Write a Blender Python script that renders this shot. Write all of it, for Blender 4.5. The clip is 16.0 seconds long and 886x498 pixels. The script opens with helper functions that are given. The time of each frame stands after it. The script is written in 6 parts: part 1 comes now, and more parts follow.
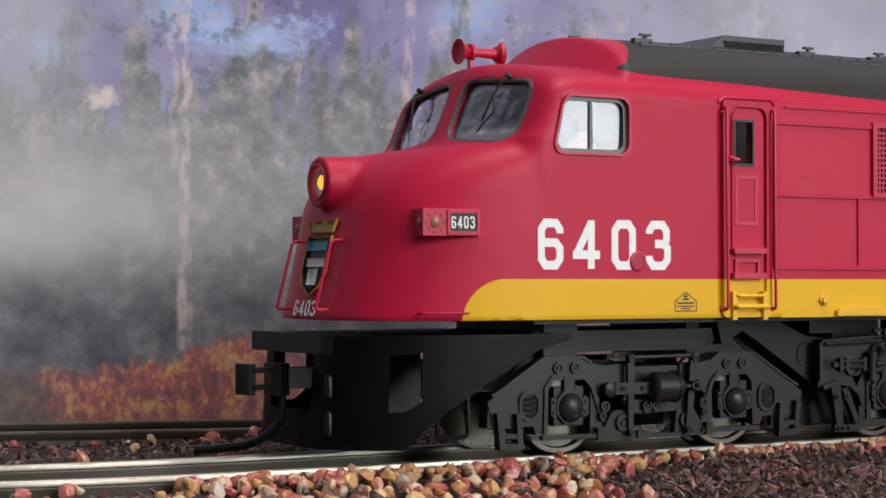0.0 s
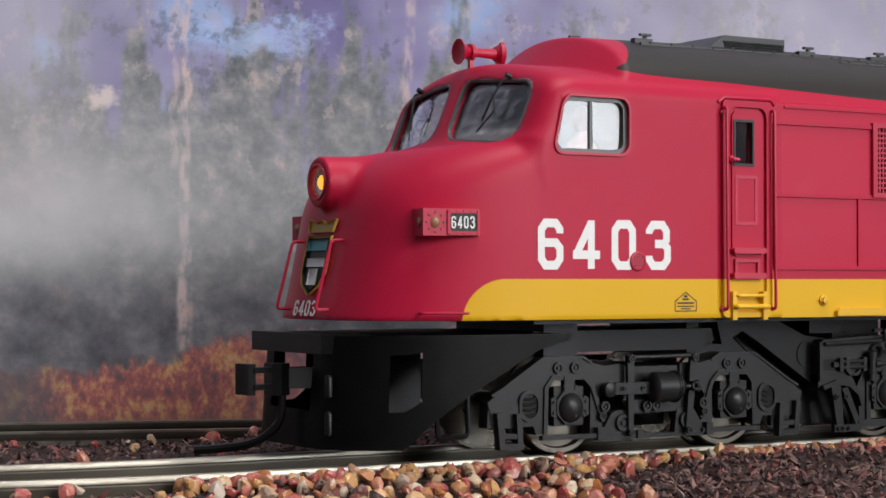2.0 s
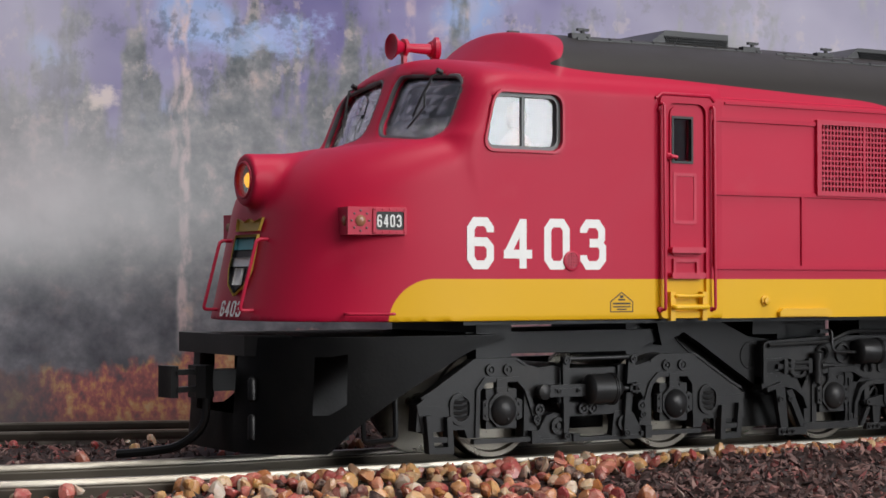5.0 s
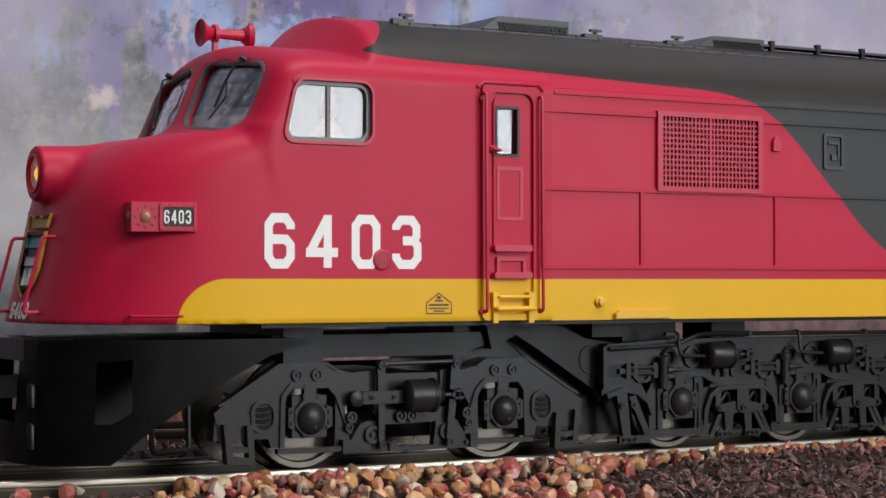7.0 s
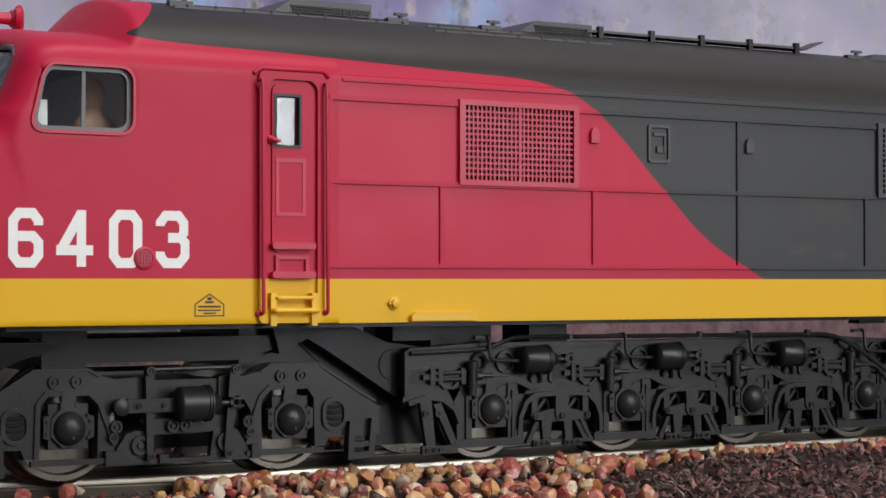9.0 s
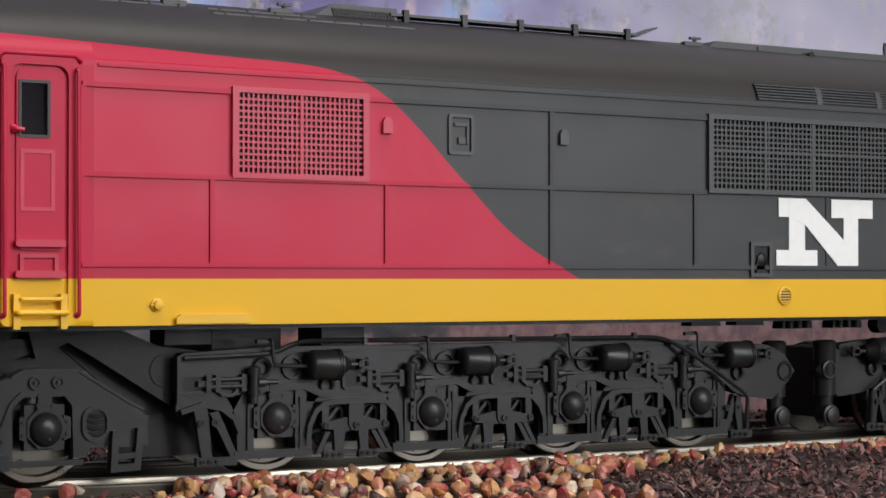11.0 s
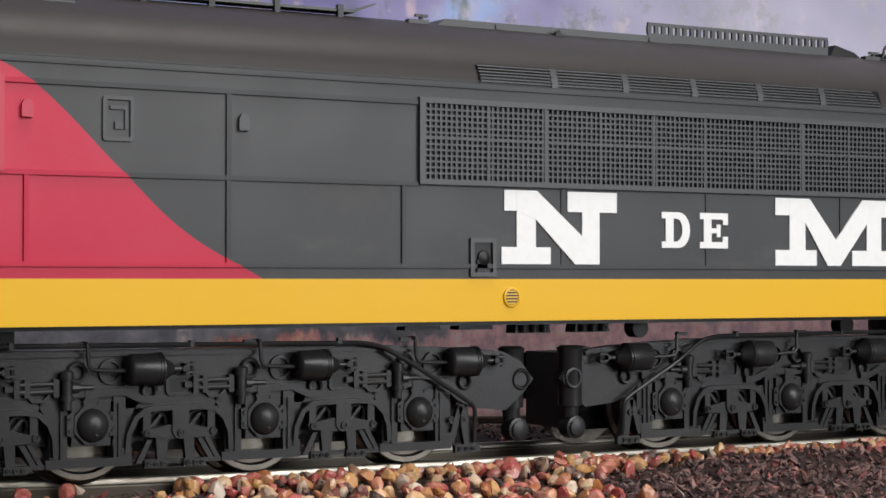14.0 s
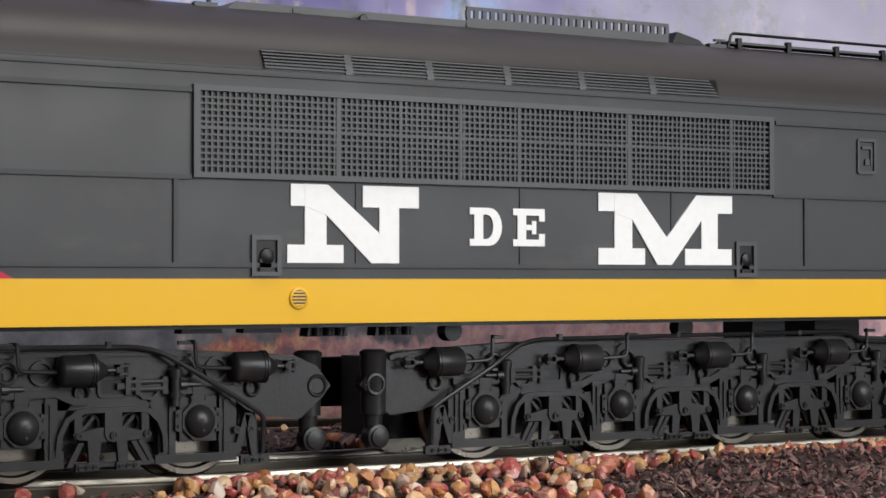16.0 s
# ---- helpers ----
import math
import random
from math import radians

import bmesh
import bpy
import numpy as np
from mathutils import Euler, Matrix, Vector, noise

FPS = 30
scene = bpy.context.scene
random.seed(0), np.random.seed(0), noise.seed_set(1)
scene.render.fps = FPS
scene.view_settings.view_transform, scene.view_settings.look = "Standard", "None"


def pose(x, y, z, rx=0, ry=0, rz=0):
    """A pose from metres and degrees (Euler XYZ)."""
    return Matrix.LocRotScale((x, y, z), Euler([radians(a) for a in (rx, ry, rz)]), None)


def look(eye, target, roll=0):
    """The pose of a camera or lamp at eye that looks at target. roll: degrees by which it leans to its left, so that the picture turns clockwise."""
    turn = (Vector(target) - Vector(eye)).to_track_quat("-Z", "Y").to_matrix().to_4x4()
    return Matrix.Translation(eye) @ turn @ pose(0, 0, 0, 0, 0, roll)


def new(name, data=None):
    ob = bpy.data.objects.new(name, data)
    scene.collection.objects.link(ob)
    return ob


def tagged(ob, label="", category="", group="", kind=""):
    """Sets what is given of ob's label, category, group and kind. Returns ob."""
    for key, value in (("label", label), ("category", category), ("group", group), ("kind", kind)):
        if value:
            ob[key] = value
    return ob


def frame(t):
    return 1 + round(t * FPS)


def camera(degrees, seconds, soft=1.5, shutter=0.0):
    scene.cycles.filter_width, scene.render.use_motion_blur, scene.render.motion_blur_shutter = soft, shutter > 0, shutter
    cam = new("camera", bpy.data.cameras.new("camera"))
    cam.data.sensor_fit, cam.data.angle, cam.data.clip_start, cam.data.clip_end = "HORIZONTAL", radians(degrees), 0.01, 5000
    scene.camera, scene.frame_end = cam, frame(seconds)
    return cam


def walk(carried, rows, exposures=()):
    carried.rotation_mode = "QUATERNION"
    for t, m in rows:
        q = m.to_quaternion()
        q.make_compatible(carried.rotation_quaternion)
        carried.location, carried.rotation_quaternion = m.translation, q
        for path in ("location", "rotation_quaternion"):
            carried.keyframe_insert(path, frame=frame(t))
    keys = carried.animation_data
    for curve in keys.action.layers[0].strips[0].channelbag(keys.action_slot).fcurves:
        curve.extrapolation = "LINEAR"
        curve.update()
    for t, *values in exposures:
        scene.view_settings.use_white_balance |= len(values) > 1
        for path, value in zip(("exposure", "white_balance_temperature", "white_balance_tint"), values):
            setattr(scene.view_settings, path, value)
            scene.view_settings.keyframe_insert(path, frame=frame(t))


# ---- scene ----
# The camera stands still beside the track; millimetres are turned into metres by MM.
MM = 0.001
cam = camera(26.57, 16.0, soft=1.6)
EYE = pose(0.02346, -0.19382, 0.02123, 90.984, 0, -30.666)
walk(cam, [(0.0, EYE), (16.0, EYE)], exposures=[(0.0, 0.0), (6.0, -0.06), (9.0, -0.12), (12.5, 0.12), (16.0, 0.18)])

# ---- light ----
world = bpy.data.worlds.new("room_light")
scene.world = world
world.use_nodes = True
world.node_tree.nodes["Background"].inputs["Color"].default_value = (0.80, 0.84, 1.0, 1)
world.node_tree.nodes["Background"].inputs["Strength"].default_value = 0.20


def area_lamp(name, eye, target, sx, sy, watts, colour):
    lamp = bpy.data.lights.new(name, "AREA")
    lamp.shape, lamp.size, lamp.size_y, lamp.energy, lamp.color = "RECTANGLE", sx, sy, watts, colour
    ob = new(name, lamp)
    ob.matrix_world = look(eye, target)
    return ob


# unseen soft lamp, added overhead to light roof and side
area_lamp("overhead_fill", (0.30, -0.30, 1.25), (0.15, 0.02, 0.02), 0.9, 0.5, 11.0, (1.0, 0.96, 0.92))
# unseen frontal fill, added to brighten the side facing the camera
area_lamp("front_fill", (0.45, -1.35, 0.62), (0.15, 0.0, 0.03), 0.9, 0.5, 14.0, (1.0, 0.98, 0.96))
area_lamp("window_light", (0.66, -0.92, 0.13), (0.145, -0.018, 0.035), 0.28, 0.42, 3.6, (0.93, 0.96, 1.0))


# ---- materials ----
class Nodes:
    """A short way to write node materials."""

    def __init__(self, name):
        self.mat = bpy.data.materials.new(name)
        self.mat.use_nodes = True
        self.tree = self.mat.node_tree
        self.bsdf = self.tree.nodes["Principled BSDF"]

    def add(self, kind, **sets):
        n = self.tree.nodes.new(kind)
        for k, v in sets.items():
            setattr(n, k, v)
        return n

    def link(self, a, b):
        self.tree.links.new(a, b)

    def put(self, socket, v):
        if isinstance(v, bpy.types.NodeSocket):
            self.link(v, socket)
        else:
            socket.default_value = v

    def math(self, op, a, b=0.0, c=0.0, clamp=False):
        n = self.add("ShaderNodeMath", operation=op, use_clamp=clamp)
        for s, v in zip(n.inputs, (a, b, c)):
            self.put(s, v)
        return n.outputs[0]

    def coords(self, out="Object"):
        return self.add("ShaderNodeTexCoord").outputs[out]

    def xyz(self, vec):
        n = self.add("ShaderNodeSeparateXYZ")
        self.link(vec, n.inputs[0])
        return n.outputs

    def stretch(self, vec, sx, sy, sz):
        n = self.add("ShaderNodeMapping")
        self.link(vec, n.inputs["Vector"])
        n.inputs["Scale"].default_value = (sx, sy, sz)
        return n.outputs[0]

    def noise(self, vec, scale, detail=4.0, rough=0.55):
        n = self.add("ShaderNodeTexNoise")
        self.link(vec, n.inputs["Vector"])
        n.inputs["Scale"].default_value, n.inputs["Detail"].default_value, n.inputs["Roughness"].default_value = scale, detail, rough
        return n.outputs["Fac"]

    def ramp(self, fac, stops):
        n = self.add("ShaderNodeValToRGB")
        self.put(n.inputs[0], fac)
        e = n.color_ramp.elements
        while len(e) < len(stops):
            e.new(0.5)
        for el, (p, c) in zip(e, stops):
            el.position, el.color = p, (*c, 1) if len(c) == 3 else c
        return n.outputs["Color"]

    def mix(self, fac, a, b, kind="MIX"):
        n = self.add("ShaderNodeMix", data_type="RGBA", blend_type=kind)
        self.put(n.inputs["Factor"], fac)
        for s, v in ((n.inputs[6], a), (n.inputs[7], b)):
            self.put(s, (*v, 1) if isinstance(v, tuple) and len(v) == 3 else v)
        return n.outputs[2]

    def smooth(self, v, lo, hi):
        n = self.add("ShaderNodeMapRange", interpolation_type="SMOOTHSTEP")
        self.put(n.inputs["Value"], v)
        n.inputs["From Min"].default_value, n.inputs["From Max"].default_value = lo, hi
        return n.outputs["Result"]

    def finish(self, colour, rough, metal=0.0, bump=None, strength=0.2, dist=0.0001, spec=0.5):
        self.put(self.bsdf.inputs["Base Color"], (*colour, 1) if isinstance(colour, tuple) else colour)
        self.put(self.bsdf.inputs["Roughness"], rough)
        self.bsdf.inputs["Metallic"].default_value = metal
        self.bsdf.inputs["Specular IOR Level"].default_value = spec
        if bump is not None:
            b = self.add("ShaderNodeBump")
            b.inputs["Strength"].default_value, b.inputs["Distance"].default_value = strength, dist
            self.link(bump, b.inputs["Height"])
            self.link(b.outputs[0], self.bsdf.inputs["Normal"])
        return self.mat


RED, YELLOW, DARK = (0.45, 0.0045, 0.038), (0.71, 0.40, 0.004), (0.034, 0.0355, 0.037)


def paint(name, colour, rough=0.42, metal=0.0):
    """Satin model paint: one pigment with faint dust, handling marks and fine orange peel."""
    n = Nodes(name)
    v = n.coords()
    dust = n.noise(v, 140.0, 5.0)
    fine = n.noise(v, 3500.0, 2.0)
    c = n.mix(n.smooth(dust, 0.45, 0.85), colour, tuple(min(1, x * 1.25 + 0.012) for x in colour))
    r = n.math("ADD", n.math("MULTIPLY", dust, 0.22), rough - 0.10)
    return n.finish(c, r, metal, fine, 0.06, 0.00005)


def livery(name):
    """Red front, black hood swept back in a curve, yellow sill band that ends round at the nose."""
    n = Nodes(name)
    v = n.coords()
    x, y, z = n.xyz(v)
    xm, zm = n.math("MULTIPLY", x, 1040.8), n.math("MULTIPLY", z, 1000.0)
    curve = n.add("ShaderNodeFloatCurve")
    # swept edge of the black: height 20..54 -> x 150..250
    pts = [(0.0, 0.965), (0.05, 0.932), (0.17, 0.853), (0.354, 0.778), (0.556, 0.703), (0.603, 0.682), (0.659, 0.648), (0.700, 0.600),
           (0.718, 0.47), (0.741, 0.266), (0.765, 0.098), (0.80, 0.112), (0.906, 0.155), (1.0, 0.19)]
    cv = curve.mapping.curves[0]
    while len(cv.points) < len(pts):
        cv.points.new(0.5, 0.5)
    for pt, (a, b) in zip(cv.points, pts):
        pt.location, pt.handle_type = (a, b), "AUTO"
    curve.mapping.update()
    n.link(n.math("DIVIDE", n.math("SUBTRACT", zm, 20.0), 34.0), curve.inputs["Value"])
    edge = n.math("ADD", n.math("MULTIPLY", curve.outputs[0], 100.0), 150.0)
    dark = n.smooth(n.math("SUBTRACT", xm, edge), -0.06, 0.06)
    # yellow band with a quarter-round front end
    px = n.math("MAXIMUM", n.math("SUBTRACT", 141.9, xm), 0.0)
    pz = n.math("SUBTRACT", zm, 16.4)
    rr = n.math("ADD", n.math("POWER", n.math("DIVIDE", px, 5.3), 2.0), n.math("POWER", n.math("DIVIDE", n.math("MAXIMUM", pz, 0.0), 5.08), 2.0))
    band = n.smooth(rr, 1.02, 0.98)
    band = n.math("MULTIPLY", band, n.smooth(y, 0.010, 0.0))
    dust = n.noise(v, 120.0, 5.0)
    scuff = n.noise(n.stretch(v, 1.0, 1.0, 3.0), 45.0, 6.0, 0.65)
    fine = n.noise(v, 3500.0, 2.0)
    c = n.mix(dark, RED, DARK)
    c = n.mix(n.math("MULTIPLY", n.math("MULTIPLY", dark, n.smooth(scuff, 0.58, 0.75)), 0.35), c, (0.075, 0.072, 0.068))
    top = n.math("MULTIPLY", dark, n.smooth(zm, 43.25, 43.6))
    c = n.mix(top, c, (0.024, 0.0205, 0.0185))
    c = n.mix(band, c, YELLOW)
    c = n.mix(n.math("MULTIPLY", n.smooth(dust, 0.55, 0.9), 0.06), c, (0.45, 0.40, 0.38))
    r = n.math("ADD", n.math("MULTIPLY", dust, 0.20), 0.38)
    return n.finish(c, r, 0.0, fine, 0.06, 0.00005, 0.30)


def flat_paint(name, colour, rough=0.5):
    n = Nodes(name)
    v = n.coords()
    f = n.noise(v, 900.0, 3.0)
    c = n.mix(n.smooth(f, 0.4, 0.8), colour, tuple(x * 0.95 for x in colour))
    return n.finish(c, rough, 0.0, f, 0.05, 0.00003)


def cast_black(name, tone=0.020, spec=0.26, grain=0.15):
    """Moulded black plastic of the running gear: dusty high spots and a fine grain."""
    n = Nodes(name)
    v = n.coords()
    big, fine = n.noise(v, 160.0, 5.0), n.noise(v, 2600.0, 3.0)
    c = n.mix(n.smooth(big, 0.48, 0.78), (tone, tone, tone * 1.02), (tone * 2.1, tone * 2.0, tone * 1.9))
    return n.finish(c, n.math("ADD", n.math("MULTIPLY", big, 0.30), 0.20), 0.0, fine, grain, 0.0001, spec)


def metal(name, colour, rough):
    n = Nodes(name)
    v = n.coords()
    big, fine = n.noise(v, 300.0, 5.0), n.noise(v, 2200.0, 3.0)
    c = n.mix(n.smooth(big, 0.5, 0.8), colour, tuple(x * 0.55 for x in colour))
    return n.finish(c, n.math("ADD", n.math("MULTIPLY", big, 0.35), rough - 0.12), 1.0, fine, 0.1, 0.00004)


def glass(name, ior=1.5):
    n = Nodes(name)
    v = n.coords()
    n.bsdf.inputs["Transmission Weight"].default_value = 1.0
    n.bsdf.inputs["IOR"].default_value = ior
    return n.finish((0.90, 0.93, 0.95), n.math("MULTIPLY", n.noise(v, 200.0), 0.05), 0.0)


def stone(name):
    n = Nodes(name)
    rnd = n.add("ShaderNodeNewGeometry").outputs["Random Per Island"]
    v = n.coords()
    c = n.ramp(rnd, [(0.0, (0.25, 0.035, 0.035)), (0.14, (0.40, 0.085, 0.075)), (0.28, (0.50, 0.17, 0.13)), (0.42, (0.52, 0.29, 0.10)),
                     (0.54, (0.58, 0.41, 0.24)), (0.64, (0.50, 0.42, 0.34)), (0.74, (0.40, 0.16, 0.045)), (0.86, (0.30, 0.07, 0.06)), (0.94, (0.06, 0.035, 0.03)), (1.0, (0.03, 0.02, 0.02))])
    f = n.noise(v, 900.0, 5.0, 0.65)
    c = n.mix(n.smooth(f, 0.42, 0.70), c, n.mix(0.4, c, (0.60, 0.38, 0.28)))
    c = n.mix(n.math("MULTIPLY", n.smooth(n.noise(v, 2100.0, 3.0), 0.58, 0.7), 0.4), c, (0.20, 0.06, 0.05))
    n.bsdf.inputs["Subsurface Weight"].default_value = 0.3
    n.bsdf.inputs["Subsurface Radius"].default_value = (0.0006, 0.0003, 0.0002)
    return n.finish(c, n.math("ADD", n.math("MULTIPLY", f, 0.34), 0.06), 0.0, n.noise(v, 2500.0, 4.0), 0.35, 0.0001)


def soil(name, island=True):
    n = Nodes(name)
    v = n.coords()
    f = n.noise(v, 500.0, 6.0, 0.7)
    if island:
        rnd = n.add("ShaderNodeNewGeometry").outputs["Random Per Island"]
        c = n.ramp(rnd, [(0.0, (0.022, 0.016, 0.016)), (0.40, (0.085, 0.055, 0.051)), (0.72, (0.16, 0.095, 0.086)), (0.86, (0.19, 0.105, 0.093)), (0.93, (0.24, 0.055, 0.055)), (1.0, (0.24, 0.19, 0.16))])
    else:
        c = n.ramp(f, [(0.35, (0.010, 0.006, 0.005)), (0.6, (0.035, 0.016, 0.014)), (0.8, (0.07, 0.026, 0.022))])
    return n.finish(c, 0.75, 0.0, f, 0.5, 0.0003, 0.3)


def rail_metal(name):
    """Nickel silver: bright on the head and foot, darker brown on the web, with grime along the line."""
    n = Nodes(name)
    v = n.coords()
    _, _, z = n.xyz(v)
    long = n.stretch(v, 0.06, 1.0, 1.0)
    big, fine = n.noise(long, 320.0, 5.0, 0.65), n.noise(long, 2400.0, 3.0)
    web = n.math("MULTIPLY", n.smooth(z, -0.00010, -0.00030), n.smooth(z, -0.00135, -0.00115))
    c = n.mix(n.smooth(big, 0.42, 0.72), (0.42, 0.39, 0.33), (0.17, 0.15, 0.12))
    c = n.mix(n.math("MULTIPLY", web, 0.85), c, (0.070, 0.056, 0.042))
    return n.finish(c, n.math("ADD", n.math("MULTIPLY", big, 0.30), 0.22), 0.85, fine, 0.12, 0.00004)


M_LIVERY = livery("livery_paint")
M_RED = paint("red_paint", RED)
M_YELLOW = paint("yellow_paint", YELLOW)
M_DARK = paint("dark_grey_paint", DARK, 0.46)
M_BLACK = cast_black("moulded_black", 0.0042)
# darkest black: pilot and underframe, also the sheets that stand for shade
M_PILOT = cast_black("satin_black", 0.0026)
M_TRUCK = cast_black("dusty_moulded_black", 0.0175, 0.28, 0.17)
M_WHITE = flat_paint("white_lettering", (0.80, 0.80, 0.78))
M_INK = flat_paint("black_ink", (0.012, 0.012, 0.012))
M_GOLD = flat_paint("gold_ink", (0.55, 0.36, 0.06))
M_TEAL = flat_paint("teal_ink", (0.10, 0.34, 0.36))
M_STEEL = metal("wheel_steel", (0.17, 0.155, 0.13), 0.26)
M_RAIL = rail_metal("nickel_silver")
M_GLASS = glass("clear_glazing")
M_SCREEN = glass("thin_screen_glazing", 1.22)
M_STONE = stone("quartz_ballast")
M_SOIL = soil("soil_flakes")
M_GROUND = soil("scatter_ground", False)
M_GASKET = flat_paint("grey_gasket", (0.10, 0.10, 0.10), 0.35)
M_INSIDE = flat_paint("cab_interior_grey", (0.17, 0.17, 0.165), 0.6)
M_TIE = flat_paint("brown_tie", (0.03, 0.02, 0.016), 0.7)
M_TAN = flat_paint("tan_plastic", (0.42, 0.26, 0.17), 0.6)
M_LIGHT = flat_paint("pale_grey_plastic", (0.55, 0.55, 0.53), 0.5)
M_CHROME = metal("reflector_chrome", (0.8, 0.76, 0.66), 0.15)


def glow(name, colour, strength):
    n = Nodes(name)
    n.bsdf.inputs["Emission Color"].default_value = (*colour, 1)
    n.bsdf.inputs["Emission Strength"].default_value = strength
    return n.finish((0.8, 0.6, 0.2), 0.3)


M_AMBER = flat_paint("dull_amber_lens", (0.30, 0.13, 0.07), 0.25)
M_BULB = glow("headlight_bulb", (1.0, 0.44, 0.02), 1.3)


# ---- mesh helpers (millimetres) ----
def prism(bm, pts, y0, y1):
    """An upright outline (x, z) swept from y0 to y1."""
    a = [bm.verts.new((x, y0, z)) for x, z in pts]
    b = [bm.verts.new((x, y1, z)) for x, z in pts]
    bm.faces.new(a)
    bm.faces.new(b[::-1])
    for i in range(len(pts)):
        j = (i + 1) % len(pts)
        bm.faces.new((a[j], a[i], b[i], b[j]))


def box(bm, x0, x1, y0, y1, z0, z1):
    prism(bm, [(x0, z0), (x1, z0), (x1, z1), (x0, z1)], y0, y1)


def slab(bm, pts, z0, z1):
    """A plan outline (x, y) raised from z0 to z1."""
    a = [bm.verts.new((x, y, z0)) for x, y in pts]
    b = [bm.verts.new((x, y, z1)) for x, y in pts]
    bm.faces.new(a[::-1])
    bm.faces.new(b)
    for i in range(len(pts)):
        j = (i + 1) % len(pts)
        bm.faces.new((a[i], a[j], b[j], b[i]))


def lathe(bm, p0, axis, profile, seg=20):
    """A turned solid: profile of (distance along the axis, radius) from p0."""
    d = Vector(axis).normalized()
    s = d.orthogonal().normalized()
    t = d.cross(s)
    rings = []
    for h, r in profile:
        c = Vector(p0) + d * h
        rings.append([bm.verts.new(c + (s * math.cos(a) + t * math.sin(a)) * max(r, 1e-4)) for a in (2 * math.pi * i / seg for i in range(seg))])
    for a, b in zip(rings, rings[1:]):
        for i in range(seg):
            j = (i + 1) % seg
            bm.faces.new((a[i], a[j], b[j], b[i]))
    bm.faces.new(rings[0][::-1])
    bm.faces.new(rings[-1])


def rod(bm, p0, p1, r, seg=10):
    v = Vector(p1) - Vector(p0)
    lathe(bm, p0, v, [(0, r), (v.length, r)], seg)


def pipe(bm, pts, r, seg=8):
    """A bent round wire through the points."""
    pts = [Vector(p) for p in pts]
    rings, side = [], None
    for i, p in enumerate(pts):
        d = (pts[min(i + 1, len(pts) - 1)] - pts[max(i - 1, 0)]).normalized()
        side = d.orthogonal().normalized() if side is None else (side - d * side.dot(d)).normalized()
        t = d.cross(side)
        rings.append([bm.verts.new(p + (side * math.cos(a) + t * math.sin(a)) * r) for a in (2 * math.pi * k / seg for k in range(seg))])
    for a, b in zip(rings, rings[1:]):
        for i in range(seg):
            j = (i + 1) % seg
            bm.faces.new((a[i], a[j], b[j], b[i]))
    bm.faces.new(rings[0][::-1])
    bm.faces.new(rings[-1])


def bend(pts, r=0.5, n=4):
    """Rounds the corners of a polyline."""
    pts = [Vector(p) for p in pts]
    out = [pts[0]]
    for a, b, c in zip(pts, pts[1:], pts[2:]):
        k = min(r, (a - b).length * 0.45, (c - b).length * 0.45)
        s, e = b + (a - b).normalized() * k, b + (c - b).normalized() * k
        out += [s.lerp(b, i / n).lerp(b.lerp(e, i / n), i / n) for i in range(n + 1)]
    return out + [pts[-1]]


def round_rect(x0, x1, z0, z1, r, n=5, lean=0.0):
    """Outline of a rectangle with round corners; lean shears it by height."""
    out = []
    for cx, cz, a0 in ((x1 - r, z1 - r, 0), (x0 + r, z1 - r, 90), (x0 + r, z0 + r, 180), (x1 - r, z0 + r, 270)):
        for i in range(n + 1):
            a = radians(a0 + 90 * i / n)
            z = cz + r * math.sin(a)
            out.append((cx + r * math.cos(a) + lean * (z - z0), z))
    return out


def ring(bm, outer, inner, y0, y1):
    """A flat frame between two outlines with the same number of points, swept from y0 to y1."""
    k = len(outer)
    vs = [[bm.verts.new((x, y, z)) for x, z in o] for o, y in ((outer, y0), (inner, y0), (inner, y1), (outer, y1))]
    for a, b in zip(vs, vs[1:] + vs[:1]):
        for i in range(k):
            j = (i + 1) % k
            bm.faces.new((a[j], a[i], b[i], b[j]))


# The body drawings are a little long and wide: X_SCALE and Y_SCALE bring them to size, SHIFT moves a group of parts along the track.
X_SCALE, Y_SCALE = 0.96078, 0.9032
SHIFT = [0.0]
DRAWN = [False]


def part(name, bm, material, parent, label="", bevel=0.0, smooth=35.0, origin=None, kind="", drawn=False):
    """Links a bmesh (millimetres) as ONE mesh object under a thing or a part. drawn: it comes from the body drawings."""
    if bevel:
        sharp = [e for e in bm.edges if len(e.link_faces) == 2 and e.calc_face_angle(0) > 0.6]
        bmesh.ops.bevel(bm, geom=sharp, offset=bevel, segments=2, affect="EDGES", profile=0.6, clamp_overlap=True)
    bmesh.ops.recalc_face_normals(bm, faces=bm.faces[:])
    o = Vector(origin) if origin else Vector((0, 0, 0))
    drawn = drawn or (DRAWN[0] and origin is None)
    for v in bm.verts:
        if drawn:
            v.co = Vector((v.co.x * X_SCALE + SHIFT[0], v.co.y * Y_SCALE, v.co.z))
        v.co = (v.co - o) * MM
    for f in bm.faces:
        f.smooth = True
    for e in bm.edges:
        e.smooth = len(e.link_faces) == 2 and e.calc_face_angle(0) < radians(smooth)
    me = bpy.data.meshes.new(name)
    bm.to_mesh(me)
    bm.free()
    me.materials.append(material)
    ob = new(name, me)
    ob.parent = parent
    up = Vector((0, 0, 0))
    if parent is not None and parent.type == "MESH":
        up = parent.location
    ob.location = o * MM - up
    return tagged(ob, label, kind=kind)


def smin(a, b, k):
    h = np.clip(0.5 + 0.5 * (b - a) / k, 0, 1)
    return b * (1 - h) + a * h - k * h * (1 - h)


def smax(a, b, k):
    return -smin(-a, -b, k)


